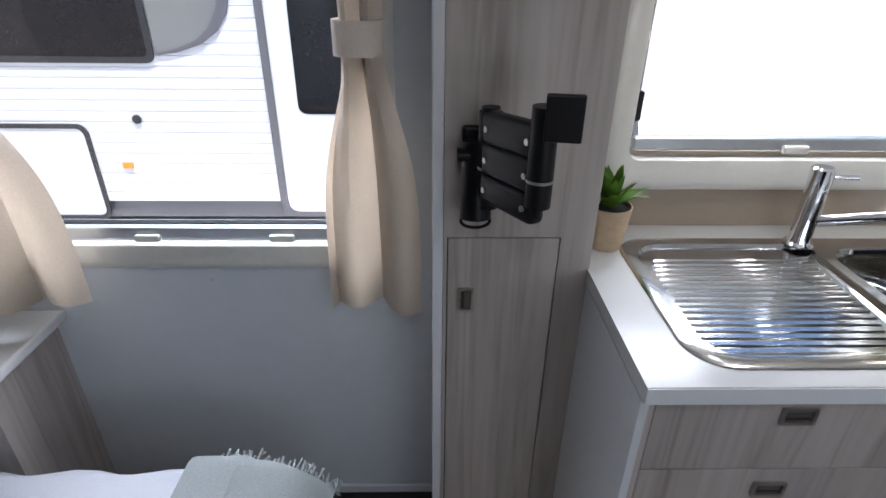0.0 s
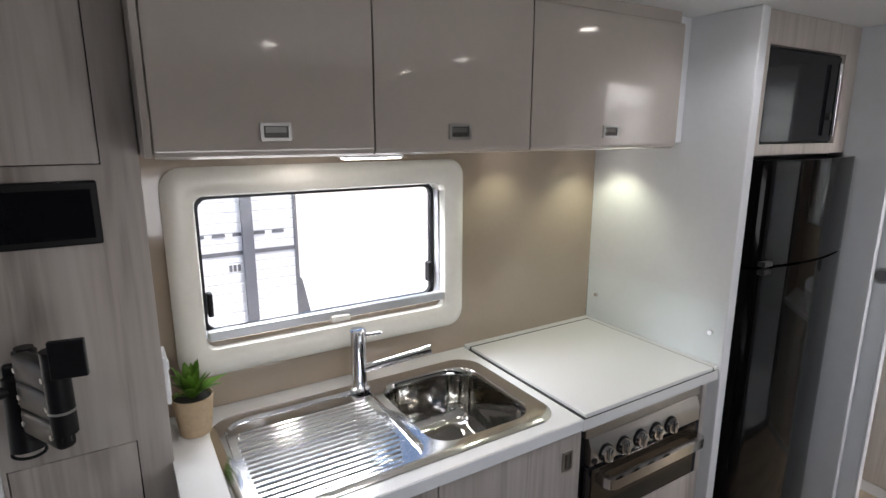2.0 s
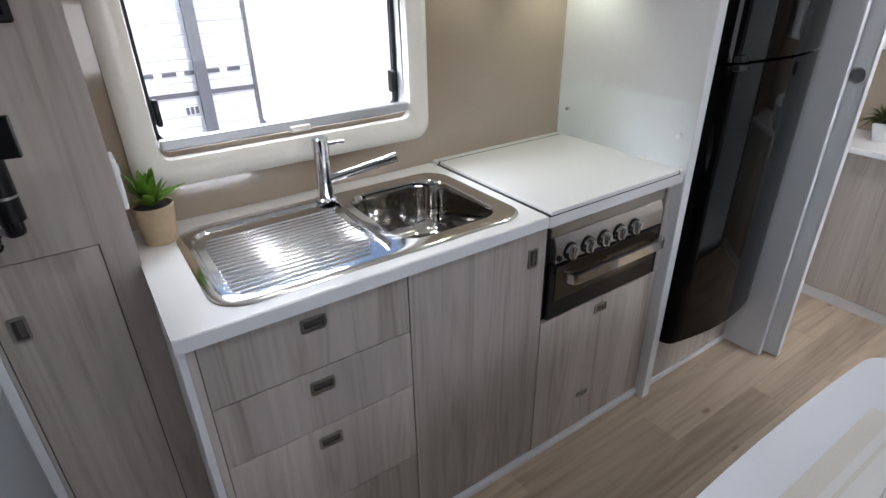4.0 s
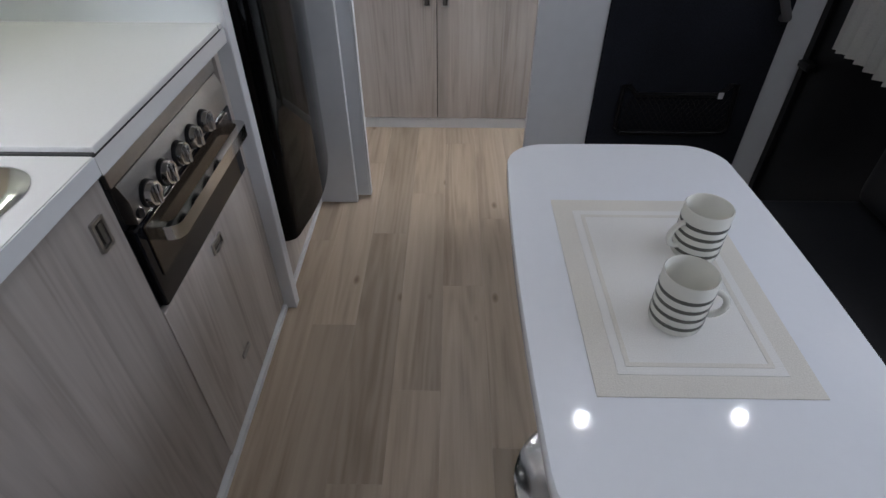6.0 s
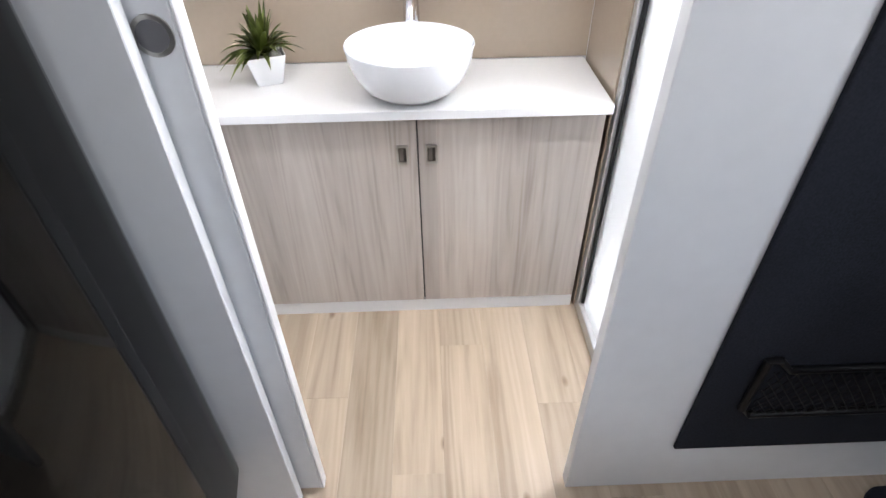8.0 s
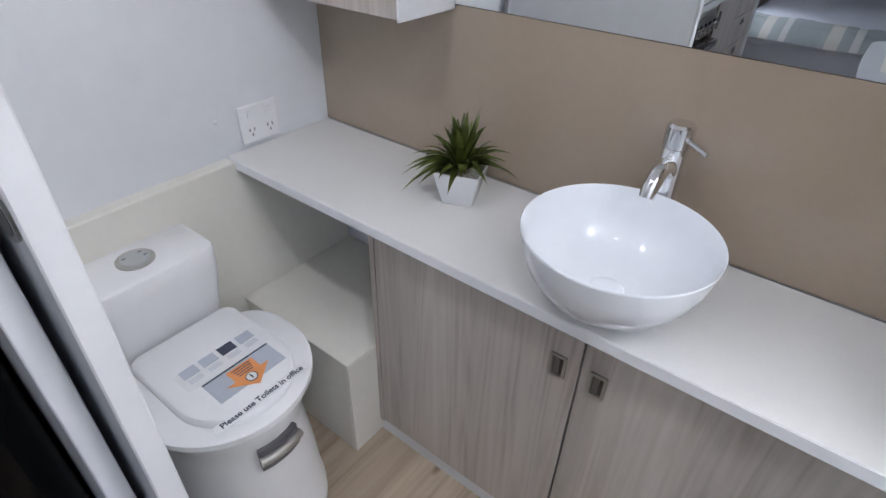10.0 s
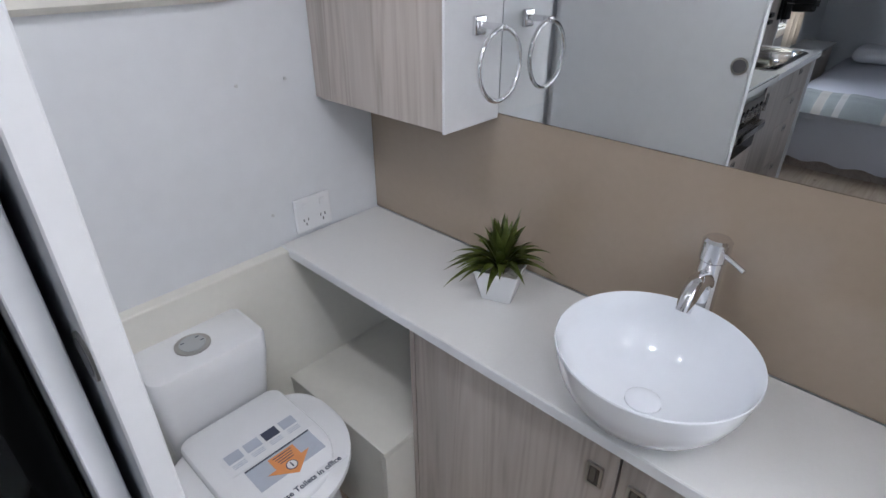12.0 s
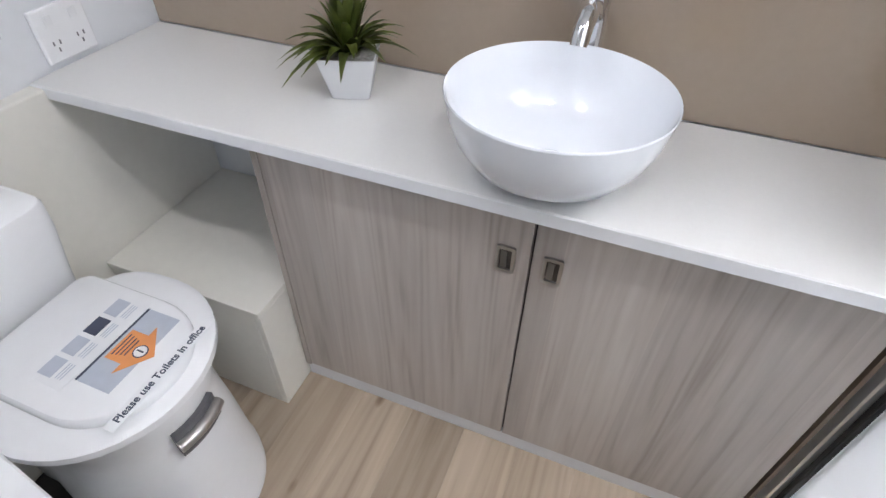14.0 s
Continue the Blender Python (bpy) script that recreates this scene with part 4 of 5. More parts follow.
for k in range(-10, 24):
    for s in (1, -1):
        pts = []
        for j in range(13):
            z = 0.338 + 0.137 * j / 12
            y = -0.33 - 0.022 * k - s * 0.1 * (j / 12 - 0.5)
            if -0.725 < y < -0.335:
                pts.append((2.348 - 0.006 * math.sin(math.pi * j / 12), y, z))
        if len(pts) > 2:
            tube(bm, pts, 0.0015, 5)
part("mesh", bm, BLACK, net)
part("tag", box(2.338, 2.3395, -0.678, -0.66, 0.468, 0.492), PLASTIC, net, "small white tag")

dw = thing("window_4", (0.97, EY, 0.95), "dinette window in the side wall", "window", kind="structure")
bm = bmesh.new()
frame_ring(bm, outline(0.25, 1.69, 0.9, 1.44, 0.04, 5), outline(0.3, 1.64, 0.95, 1.39, 0.03, 5), 0.0, 0.02, xz(EY))
part("surround", bm, CREAM, dw)

# entry door, its step and curtain
ed = thing("door_2", (2.06, EY, 0), "black caravan entry door with a netted window", "door", kind="structure")
part("leaf", box(1.765, 2.345, EY + 0.001, EY + 0.02, 0.05, 1.8, 0.006, 2), BLACK, ed)
part("frame", frame_ring(bmesh.new(), outline(1.745, 2.365, 0.02, 1.85, 0.03, 4), outline(1.775, 2.335, 0.05, 1.82, 0.03, 4), 0.0205, 0.035, xz(EY)), BLACK, ed)
hn = part("handle", box(2.28, 2.345, EY + 0.021, EY + 0.06, 0.588, 0.612, 0.006), BLACK, ed)


def drape(name, x0, x1, y, z0, z1, folds, amp, mat, label, tie=None, hem=0.012, seed=1, group=""):
    """Hanging cloth with folds; tie = (height, half width) draws it together."""
    rnd = random.Random(seed)
    nx, nz = folds * 10, 36
    ph = [rnd.uniform(-0.5, 0.5) for _ in range(folds + 2)]
    bm = bmesh.new()
    grid = []
    for j in range(nz + 1):
        t = j / nz
        z = z1 + (z0 - z1) * t
        w, c = 1.0, 0.0
        if tie:
            d = (z - tie[0]) / (0.30 if z < tie[0] else 0.45)
            w = 1 - (1 - tie[1]) * math.exp(-d * d * (2.2 if z < tie[0] else 1.5))
        row = []
        for i in range(nx + 1):
            s = i / nx
            a = s * folds * 2 * math.pi + ph[int(s * folds)] * 0.35
            depth = amp * (1 - 0.3 * s) * math.sin(a + 0.25 * math.sin(3 * t + i * 0.02)) * (1.15 if not tie else 0.75 + 0.35 / max(w, 0.4) * 0.6)
            x = (x0 + x1) / 2 + (s - 0.5) * (x1 - x0) * w + 0.3 * amp * math.cos(a)
            zz = z - (hem * math.sin(s * math.pi * 2 + seed) if j == nz else 0)
            row.append(bm.verts.new((x, y + depth, zz)))
        grid.append(row)
    for A, B in zip(grid, grid[1:]):
        for i in range(nx):
            bm.faces.new((A[i], A[i + 1], B[i + 1], B[i]))
    bmesh.ops.solidify(bm, geom=bm.faces[:], thickness=0.0015)
    th = thing(name, ((x0 + x1) / 2, y, z0), label, "curtain", group)
    part("cloth", bm, mat, th, smooth=True)
    return th


drape("net_curtain", 1.93, 2.22, EY + 0.05, 0.69, 1.6, 6, 0.013, SHEER, "gathered white net curtain on the entry door window", hem=0.003)
stp = thing("entry_step", (2.05, -0.84, 0), "black carpeted step well edge with a ribbed aluminium vent", "step")
bm = bmesh.new()
stack(bm, [(outline(1.765, 2.335, EY + 0.021, -0.72, [0.06, 0.06, 0.002, 0.002], 8), 0.0), (outline(1.765, 2.335, EY + 0.021, -0.72, [0.06, 0.06, 0.002, 0.002], 8), 0.014), (outline(1.77, 2.33, EY + 0.021, -0.725, [0.056, 0.056, 0.002, 0.002], 8), 0.018)])
part("mat", bm, CARPET, stp, smooth=True)
for k in range(14):
    x = 1.98 + 0.013 * k
    part("vent_slat", box(x, x + 0.006, EY + 0.022, -0.875, 0.0182, 0.026, 0.001, 1), ALU, stp)

# ---- bathroom ----
van = thing("vanity_cabinet", (3.16, 0.36, 0), "vanity base cabinet with two pale grey woodgrain doors", "cabinet")
part("carcass", box(3.022, RX - 0.002, -0.148, 0.878, 0.05, 0.73), DARK, van)
part("side_panel", box(3.005, RX - 0.002, 0.866, 0.88, 0.05, 0.73), WOOD, van)
part("kickboard", box(3.012, 3.03, -0.15, 0.88, 0.0, 0.052, 0.001, 1), WHITE, van, "white kickboard")
for y0, y1, ly in ((0.35, 0.866, 0.392), (-0.15, 0.35, 0.313)):
    d = part("door", box(3.005, 3.021, y0 + 0.002, y1 - 0.002, 0.057, 0.728, 0.0012, 1), WOOD, van)
    latch(d, (3.005, ly, 0.612), "x", True)
btop = thing("bathroom_benchtop", (3.14, 0.6, 0.731), "long white bathroom benchtop running wall to wall", "benchtop")
part("slab", box(2.9675, RX - 0.012, -0.152, 1.335, 0.731, 0.757, 0.002, 2), STONE, btop)
part("front_edge", box(2.966, 2.9674, -0.151, 1.334, 0.732, 0.7555, 0.0005, 1), PLASTIC, btop, "white front edging")
wb = thing("wheel_box", (3.1, 1.09, 0), "white boxed-in ledge under the vanity top beside the toilet", "ledge")
part("top_panel", box(2.905, RX - 0.002, 0.8812, 1.298, 0.336, 0.352, 0.002, 2), BOXING, wb)
part("front_panel", box(2.908, 2.924, 0.8975, 1.298, 0.0, 0.3355, 0.001, 1), BOXING, wb)
part("end_panel", box(2.908, RX - 0.002, 0.8815, 0.897, 0.0, 0.3355, 0.001, 1), BOXING, wb)
solid("wall_lining", box(2.43, RX - 0.002, 1.3, WY - 0.001, 0.0, 0.752, 0.004, 2), BOXING, "low white wall lining behind the toilet", "wall", "structure")
solid("bath_splashback", box(RX - 0.008, RX - 0.001, -0.16, 1.338, 0.757, 1.127), SPLASH, "glossy taupe splashback behind the basin", "splashback", "structure")
mir = thing("wall_mirror", (RX, 0.37, 1.12), "frameless wall mirror above the vanity", "mirror")
part("glass", box(RX - 0.009, RX - 0.001, -0.16, 0.884, 1.129, 1.85), MIRROR, mir)

# basin
BC = (3.073, 0.360)
bas = thing("vessel_basin", (*BC, 0.757), "round white ceramic bowl basin on the vanity top", "basin")
bm = bmesh.new()
prof = [(0.058, 0.7575), (0.074, 0.7585), (0.1, 0.7685), (0.126, 0.789), (0.146, 0.82), (0.157, 0.852), (0.1638, 0.888), (0.1625, 0.8905), (0.1605, 0.888), (0.1535, 0.854), (0.142, 0.824), (0.121, 0.797), (0.094, 0.777), (0.06, 0.769), (0.028, 0.767)]
lathe(bm, *BC, prof, 64)
part("bowl", bm, CERAMIC, bas, smooth=True)
bm = bmesh.new()
lathe(bm, *BC, [(0.031, 0.7675), (0.031, 0.772), (0.027, 0.7755), (0.01, 0.777)], 32)
part("plug_cap", bm, CERAMIC, bas, "white pop-up plug cap", smooth=True)

vt = thing("basin_mixer_tap", (3.262, 0.356, 0.757), "tall chrome basin mixer tap with a thin lever", "tap")
bm = bmesh.new()
lathe(bm, 3.262, 0.356, [(0.026, 0.7575), (0.026, 0.762), (0.0225, 0.766), (0.0225, 0.975), (0.021, 0.976), (0.021, 0.978), (0.025, 0.979), (0.025, 1.014), (0.02, 1.019)], 32)
part("body", bm, CHROME, vt, smooth=True)
bm = bmesh.new()
tube(bm, [(3.255, 0.356, 0.93), (3.232, 0.356, 0.948), (3.208, 0.357, 0.953), (3.188, 0.357, 0.946), (3.172, 0.358, 0.93), (3.165, 0.358, 0.914)], [0.017, 0.0165, 0.016, 0.0155, 0.0145, 0.0135], 18)
part("spout", bm, CHROME, vt, smooth=True)
bm = bmesh.new()
rod(bm, (3.255, 0.345, 0.998), (3.235, 0.298, 0.985), 0.0045)
part("lever", bm, CHROME, vt, smooth=True)

# plant in a square pot
vp = thing("grass_pot_plant", (3.2, 0.78, 0.757), "spiky green artificial plant in a square white pot", "plant")
bm = bmesh.new()
PC = (3.18, 0.757)
sq = lambda h, r=0.006: [(PC[0] + u * math.cos(0.35) - v * math.sin(0.35), PC[1] + u * math.sin(0.35) + v * math.cos(0.35)) for u, v in outline(-h, h, -h, h, r, 3)]
stack(bm, [(sq(0.033), 0.7575), (sq(0.035), 0.76), (sq(0.052), 0.838), (sq(0.049), 0.838), (sq(0.046), 0.82)])
part("pot", bm, PLASTIC, vp, "glazed white square pot", smooth=True)
bm = bmesh.new()
stack(bm, [(sq(0.0445), 0.8155), (sq(0.0445), 0.824), (sq(0.02), 0.831)])
part("pebble_bed", bm, SOIL, vp)
leafy(vp, *PC, 0.826, 72, 0.165, 0.0115, LEAF2, 0.72, 0.62, 11, 0.45)

# overhead cupboard and towel ring
vo = thing("bath_overhead_cupboard", (3.23, 1.12, 1.121), "pale woodgrain overhead cupboard in the bathroom corner", "cupboard")
part("carcass", box(3.148, RX - 0.002, 0.892, WY - 0.001, 1.121, 1.85), WOOD, vo)
part("side_panel", box(3.13, RX - 0.0095, 0.885, 0.8918, 1.119, 1.85, 0.001, 1), WHITE, vo, "white end panel")
part("door", box(3.13, 3.147, 0.8922, 1.31, 1.123, 1.85, 0.0015, 1), WOOD, vo)
part("filler", box(3.136, 3.147, 1.312, WY - 0.001, 1.123, 1.85, 0.001, 1), WOOD, vo)
ring = thing("towel_ring", (3.24, 0.88, 1.22), "chrome towel ring on the side of the overhead cupboard", "towel ring")
bm = bmesh.new()
box(3.21, 3.244, 0.874, 0.8845, 1.305, 1.342, 0.003, 2, bm=bm)
box(3.221, 3.234, 0.815, 0.874, 1.318, 1.331, 0.003, 2, bm=bm)
part("mount", bm, CHROME, ring)
bm = bmesh.new()
tube(bm, [(3.2275 + 0.066 * math.sin(2 * math.pi * k / 40), 0.823, 1.253 + 0.07 * math.cos(2 * math.pi * k / 40)) for k in range(40)], 0.005, 12, True)
part("ring", bm, CHROME, ring, smooth=True)

so = thing("power_point", (3.08, WY, 0.8), "white double power outlet on the bathroom wall", "power outlet")
part("plate", box(3.02, 3.135, WY - 0.012, WY - 0.0005, 0.768, 0.868, 0.004), PLASTIC, so)
for x in (3.05, 3.105):
    part("switch", box(x - 0.008, x + 0.008, WY - 0.0155, WY - 0.0121, 0.835, 0.855, 0.002), WHITE, so)
    bm = bmesh.new()
    for dx, dz in ((-0.007, 0.004), (0.007, 0.004), (0, -0.009)):
        box(x + dx - 0.0013, x + dx + 0.0013, WY - 0.0135, WY - 0.0121, 0.80 + dz - 0.004, 0.80 + dz + 0.004, bm=bm)
    part("pin_slots", bm, GREYT, so)
for x, z in ((2.925, 1.184), (3.052, 1.181), (2.96, 0.845)):
    bm = bmesh.new()
    rod(bm, (x, WY, z), (x, WY - 0.003, z), 0.004)
    solid("screw_cap", bm, ALU, "small screw cap on the white wall", "screw", group="wall screws", smooth=True)
w3 = thing("window_3", (2.7, WY, 1.36), "cream surround of a small high bathroom window", "window", kind="structure")
bm = bmesh.new()
stack(bm, [(outline(2.43 + i, 2.96 - i, 1.36 + i, 1.8 - i, 0.03, 5), d) for i, d in ((0, 0), (0, -0.012), (0.012, -0.025), (0.05, -0.025), (0.06, -0.01), (0.06, 0.0))], lambda u, v, q: (u, WY - 0.001 + q, v), caps=False)
part("surround", bm, CREAM, w3, "glossy cream plastic surround", smooth=True)
part("blind", box(2.489, 2.901, WY - 0.008, WY - 0.002, 1.419, 1.741), SHEER, w3, "drawn pale blind")

# shower cubicle: frame, glass, lit white interior
sh = thing("shower_screen", (2.68, -0.19, 0), "shower screen of aluminium framing and frosted glass", "shower screen")
for x0, x1, z0, z1, nm in ((2.985, 3.013, 0, 1.9, "post"), (2.405, 2.43, 0, 1.9, "post"), (2.43, 2.985, 0.0, 0.045, "bottom_rail"), (2.43, 2.985, 1.86, 1.9, "top_rail")):
    part(nm, box(x0, x1, -0.205, -0.165, z0, z1, 0.003, 1), ALU, sh)
bm = bmesh.new()
box(2.97, 2.984, -0.196, -0.174, 0.046, 1.86, 0.002, 1, bm=bm)
part("seal_or_gap_shade", bm, BLACK, sh)
g = part("pane", box(2.431, 2.969, -0.188, -0.183, 0.046, 1.859), FROST, sh, "frosted glass door pane")
g.visible_shadow = False
part("end_panel", box(3.0135, RX - 0.009, -0.17, -0.1605, 0.0, 1.85), SPLASH, sh, "taupe gloss panel at the vanity end")
solid("shower_lining", box(2.403, RX - 0.001, EY + 0.001, EY + 0.012, 0.0, H - 0.002), WHITE, "white shower wall lining", "wall", "structure")
solid("shower_tray", box(2.403, RX - 0.001, EY + 0.0125, -0.206, 0.0, 0.04, 0.008), PLASTIC, "white moulded shower tray", "shower tray")
# made-up glowing panel, out of view, brightens the cubicle
sl = thing("shower_light", (2.9, -0.55, H), "added glowing square, out of view, in the shower ceiling", "light")
part("diffuser", box(2.7, 3.1, -0.7, -0.4, H - 0.012, H - 0.001), LED, sl)

# cassette toilet
to = thing("cassette_toilet", (2.65, 1.02, 0), "white cassette toilet with closed lid and paper stickers", "toilet")
TX, TY = 2.662, 1.0


def egg(rx, rf, rb, n=40, cx=TX, cy=TY):
    pts = []
    for k in range(n):
        c, s = math.cos(2 * math.pi * k / n), math.sin(2 * math.pi * k / n)
        e = 0.62 if s > 0 else 1.0   # squarer towards the cistern
        pts.append((cx + rx * math.copysign(abs(c) ** e, c), cy + (rb * s ** e if s > 0 else rf * s)))
    return pts


bm = bmesh.new()
stack(bm, [(egg(*e), z) for e, z in (((0.168, 0.19, 0.18), 0.0), ((0.168, 0.19, 0.18), 0.03), ((0.165, 0.187, 0.18), 0.038), ((0.156, 0.178, 0.18), 0.18), ((0.148, 0.165, 0.18), 0.27), ((0.143, 0.158, 0.18), 0.32), ((0.146, 0.16, 0.18), 0.36), ((0.156, 0.17, 0.17), 0.395), ((0.168, 0.176, 0.16), 0.443))])
part("pedestal", bm, PLASTIC, to, smooth=True)
bm = bmesh.new()
stack(bm, [(egg(0.17, 0.175, 0.145), 0.4435), (egg(0.19, 0.19, 0.15), 0.449), (egg(0.19, 0.19, 0.15), 0.464), (egg(0.178, 0.18, 0.142), 0.47)])
part("seat", bm, PLASTIC, to, smooth=True)
bm = bmesh.new()
lid = outline(TX - 0.128, TX + 0.128, TY - 0.165, TY + 0.16, [0.03, 0.03, 0.125, 0.125], 8)
stack(bm, [([(TX + (u - TX) * k, TY + (v - TY) * k) for u, v in lid], z) for k, z in ((1.0, 0.4705), (1.0, 0.478), (0.985, 0.484), (0.96, 0.487))])
part("lid", bm, PLASTIC, to, smooth=True)
bm = bmesh.new()
cist = lambda i, d: outline(2.522 + i, 2.798 - i, 1.152 + d, 1.298, [0.01, 0.01, 0.03, 0.03], 5)
stack(bm, [(cist(0.02, 0.03), 0.0), (cist(0.014, 0.03), 0.42), (cist(0.006, 0.024), 0.5), (cist(0.0, 0.004), 0.6), (cist(0.0, 0.0), 0.65), (cist(0.003, 0.003), 0.657), (cist(0.01, 0.012), 0.66)])
part("cistern", bm, PLASTIC, to, smooth=True)
bm = bmesh.new()
lathe(bm, TX - 0.011, 1.233, [(0.04, 0.6602), (0.04, 0.6630), (0.037, 0.6640)], 32)
bt = part("flush_panel", bm, LATCH, to, "grey round flush control", smooth=True)
bm = bmesh.new()
lathe(bm, TX - 0.011, 1.233, [(0.03, 0.6641), (0.029, 0.666)], 20)
part("flush_button", bm, FLUSH, bt, smooth=True)
for dx, dy in ((0.018, 0.014), (0.022, -0.004), (-0.018, 0.012)):
    part("mark", box(TX - 0.011 + dx - 0.004, TX - 0.011 + dx + 0.004, 1.233 + dy - 0.0015, 1.233 + dy + 0.0015, 0.6661, 0.6666), PRINTD, bt)
bm = bmesh.new()
arc = [(TX + 0.162 * math.cos(radians(a)), TY + 0.162 * math.sin(radians(a)) * 1.08) for a in range(-108, -70, 5)]
pts = [(u, v) for u, v in arc] + [(TX + (u - TX) * 0.86, TY + (v - TY) * 0.86) for u, v in reversed(arc)]
stack(bm, [(pts, 0.312), (pts, 0.376)])
fl = part("waste_slot", bm, GREYT, to, "dark recessed waste hatch slot")
bm = bmesh.new()
tube(bm, [(TX + 0.166 * math.cos(radians(a)), TY + 0.166 * math.sin(radians(a)) * 1.08, 0.35) for a in range(-108, -70, 5)], 0.012, 10)
part("slot_handle", bm, LATCH, fl, "grey metal slider", smooth=True)


def paper(name, pts, z, mat, parent, label=""):
    bm = bmesh.new()
    stack(bm, [(pts, z), (pts, z + 0.0006)])
    return part(name, bm, mat, parent, label)


def quad(cx, cy, w, h):
    return [(cx - w / 2, cy - h / 2), (cx + w / 2, cy - h / 2), (cx + w / 2, cy + h / 2), (cx - w / 2, cy + h / 2)]


zl = 0.4872
LX, LY = TX + 0.009, TY - 0.03
stk = paper("instruction_sticker", quad(LX + 0.005, LY + 0.04, 0.2, 0.06), zl, WHITE, to, "white instruction sticker")
for k in range(4):
    cx = LX - 0.065 + 0.045 * k
    paper("pictogram", quad(cx, LY + 0.058, 0.036, 0.028), zl + 0.0008, PRINTB if k != 2 else PRINTD, stk)
    for j in range(3):
        paper("text_line", quad(cx, LY + 0.036 - 0.005 * j, 0.03, 0.0015), zl + 0.0008, PRINTB, stk)
stk2 = paper("blue_sticker", quad(LX + 0.01, LY - 0.03, 0.16, 0.07), zl, PRINTB, to, "blue-grey sticker with an orange arrow")
paper("sticker_edge", quad(LX + 0.01, LY + 0.003, 0.16, 0.004), zl + 0.0008, PRINTD, stk2)
ar = [(LX - 0.02, LY - 0.005), (LX - 0.02, LY - 0.04), (LX - 0.04, LY - 0.04), (LX + 0.012, LY - 0.08), (LX + 0.062, LY - 0.04), (LX + 0.042, LY - 0.04), (LX + 0.042, LY - 0.005)]
aro = paper("arrow", ar, zl + 0.0009, PRINTO, stk2, "orange arrow")
bm = bmesh.new()
lathe(bm, LX + 0.011, LY - 0.052, [(0.013, zl + 0.0016), (0.013, zl + 0.002)], 24)
part("info_disc", bm, PRINTD, stk2)
bm = bmesh.new()
lathe(bm, LX + 0.011, LY - 0.052, [(0.0108, zl + 0.002), (0.0108, zl + 0.0024)], 24)
part("info_face", bm, WHITE, stk2)
for j in range(4):
    paper("arrow_line", quad(LX + 0.011, LY - 0.012 - 0.007 * j, 0.045 - 0.004 * j, 0.0018), zl + 0.0017, PRINTD, stk2)


def lettering(name, text, size, m, mat, parent=None, label="", bold=0.0):
    cu = bpy.data.curves.new(name, "FONT")
    cu.body, cu.size, cu.align_x, cu.align_y, cu.extrude, cu.offset = text, size, "CENTER", "CENTER", 0.0003, bold
    tmp = bpy.data.objects.new("tmp", cu)
    scene.collection.objects.link(tmp)
    dg = bpy.context.evaluated_depsgraph_get()
    me = bpy.data.meshes.new_from_object(tmp.evaluated_get(dg))
    bpy.data.objects.remove(tmp)
    me.transform(m)
    me.materials.clear()
    me.materials.append(mat)
    ob = new(name, me)
    if parent:
        ob.parent = parent
        ob.matrix_parent_inverse = Matrix.Translation(parent.location).inverted()
    if label:
        tagged(ob, label)
    return ob


paper("notice_strip", quad(LX - 0.005, LY - 0.113, 0.226, 0.021), zl + 0.0008, PLASTIC, to, "white printed paper strip")
lettering("notice_text", "Please use Toilets in office", 0.0184, pose(LX - 0.005, LY - 0.113, zl + 0.0018, 0, 0, 0), PRINTD, to, "black printed notice", 0.0004)
lettering("info_letter", "i", 0.02, pose(LX + 0.011, LY - 0.052, zl + 0.003), PRINTD, to, "", 0.0006)

# ---- bed end ----
bed = thing("double_bed", (-1.5, 0.3, 0), "made double bed with white linen and a grey striped throw", "bed")
part("base", box(-2.5, -0.33, -0.45, 1.0, 0.0, 0.3), WOODH, bed)
part("mattress", box(-2.55, -0.28, -0.5, 1.02, 0.301, 0.44, 0.04, 4), LINEN, bed, smooth=True)
bm = bmesh.new()
nx, ny = 44, 40
g = []
for i in range(nx + 1):
    row = []
    for j in range(ny + 1):
        u, v = -2.5 + 2.27 * i / nx, -0.58 + 1.66 * j / ny
        z = 0.485 + 0.006 * noise.noise((u * 3.1, v * 3.3, 0)) + 0.004 * noise.noise((u * 9, v * 8, 2))
        z -= 2.5 * max(0, u + 0.42) ** 2
        d = max(0, u + 0.29, v - 1.03, -0.51 - v)
        if d > 0:
            z -= min(0.33, d * 5.2) + 0.012 * math.sin(u * 30 + v * 27)
        row.append(bm.verts.new((min(u, -0.25), min(max(v, -0.535), 1.05), z)))
    g.append(row)
for A, B in zip(g, g[1:]):
    for j in range(ny):
        bm.faces.new((A[j], A[j + 1], B[j + 1], B[j]))
bmesh.ops.solidify(bm, geom=bm.faces[:], thickness=0.012)
part("quilt", bm, LINEN, bed, "white quilt", smooth=True)
for y in (-0.1, 0.62):
    part("pillow", box(-2.45, -2.05, y - 0.31, y + 0.31, 0.5, 0.63, 0.055, 4), LINEN, bed, smooth=True)
thr = thing("throw_blanket", (-0.4, 0.3, 0.5), "pale sage throw with beige and white bands across the bed", "blanket")


def throw_height(u, v):
    z = 0.514 + 0.007 * noise.noise((u * 7, v * 6, 5)) + 0.004 * noise.noise((u * 21, v * 15, 1))
    fold = 0.013 * min(1, max(0, (-0.4 - u) / 0.008))   # the folded half lies double
    return z + fold - min(0.1, 15 * max(0, v - 0.99, -0.48 - v) ** 2) - 2.9 * max(0, u + 0.42) ** 2


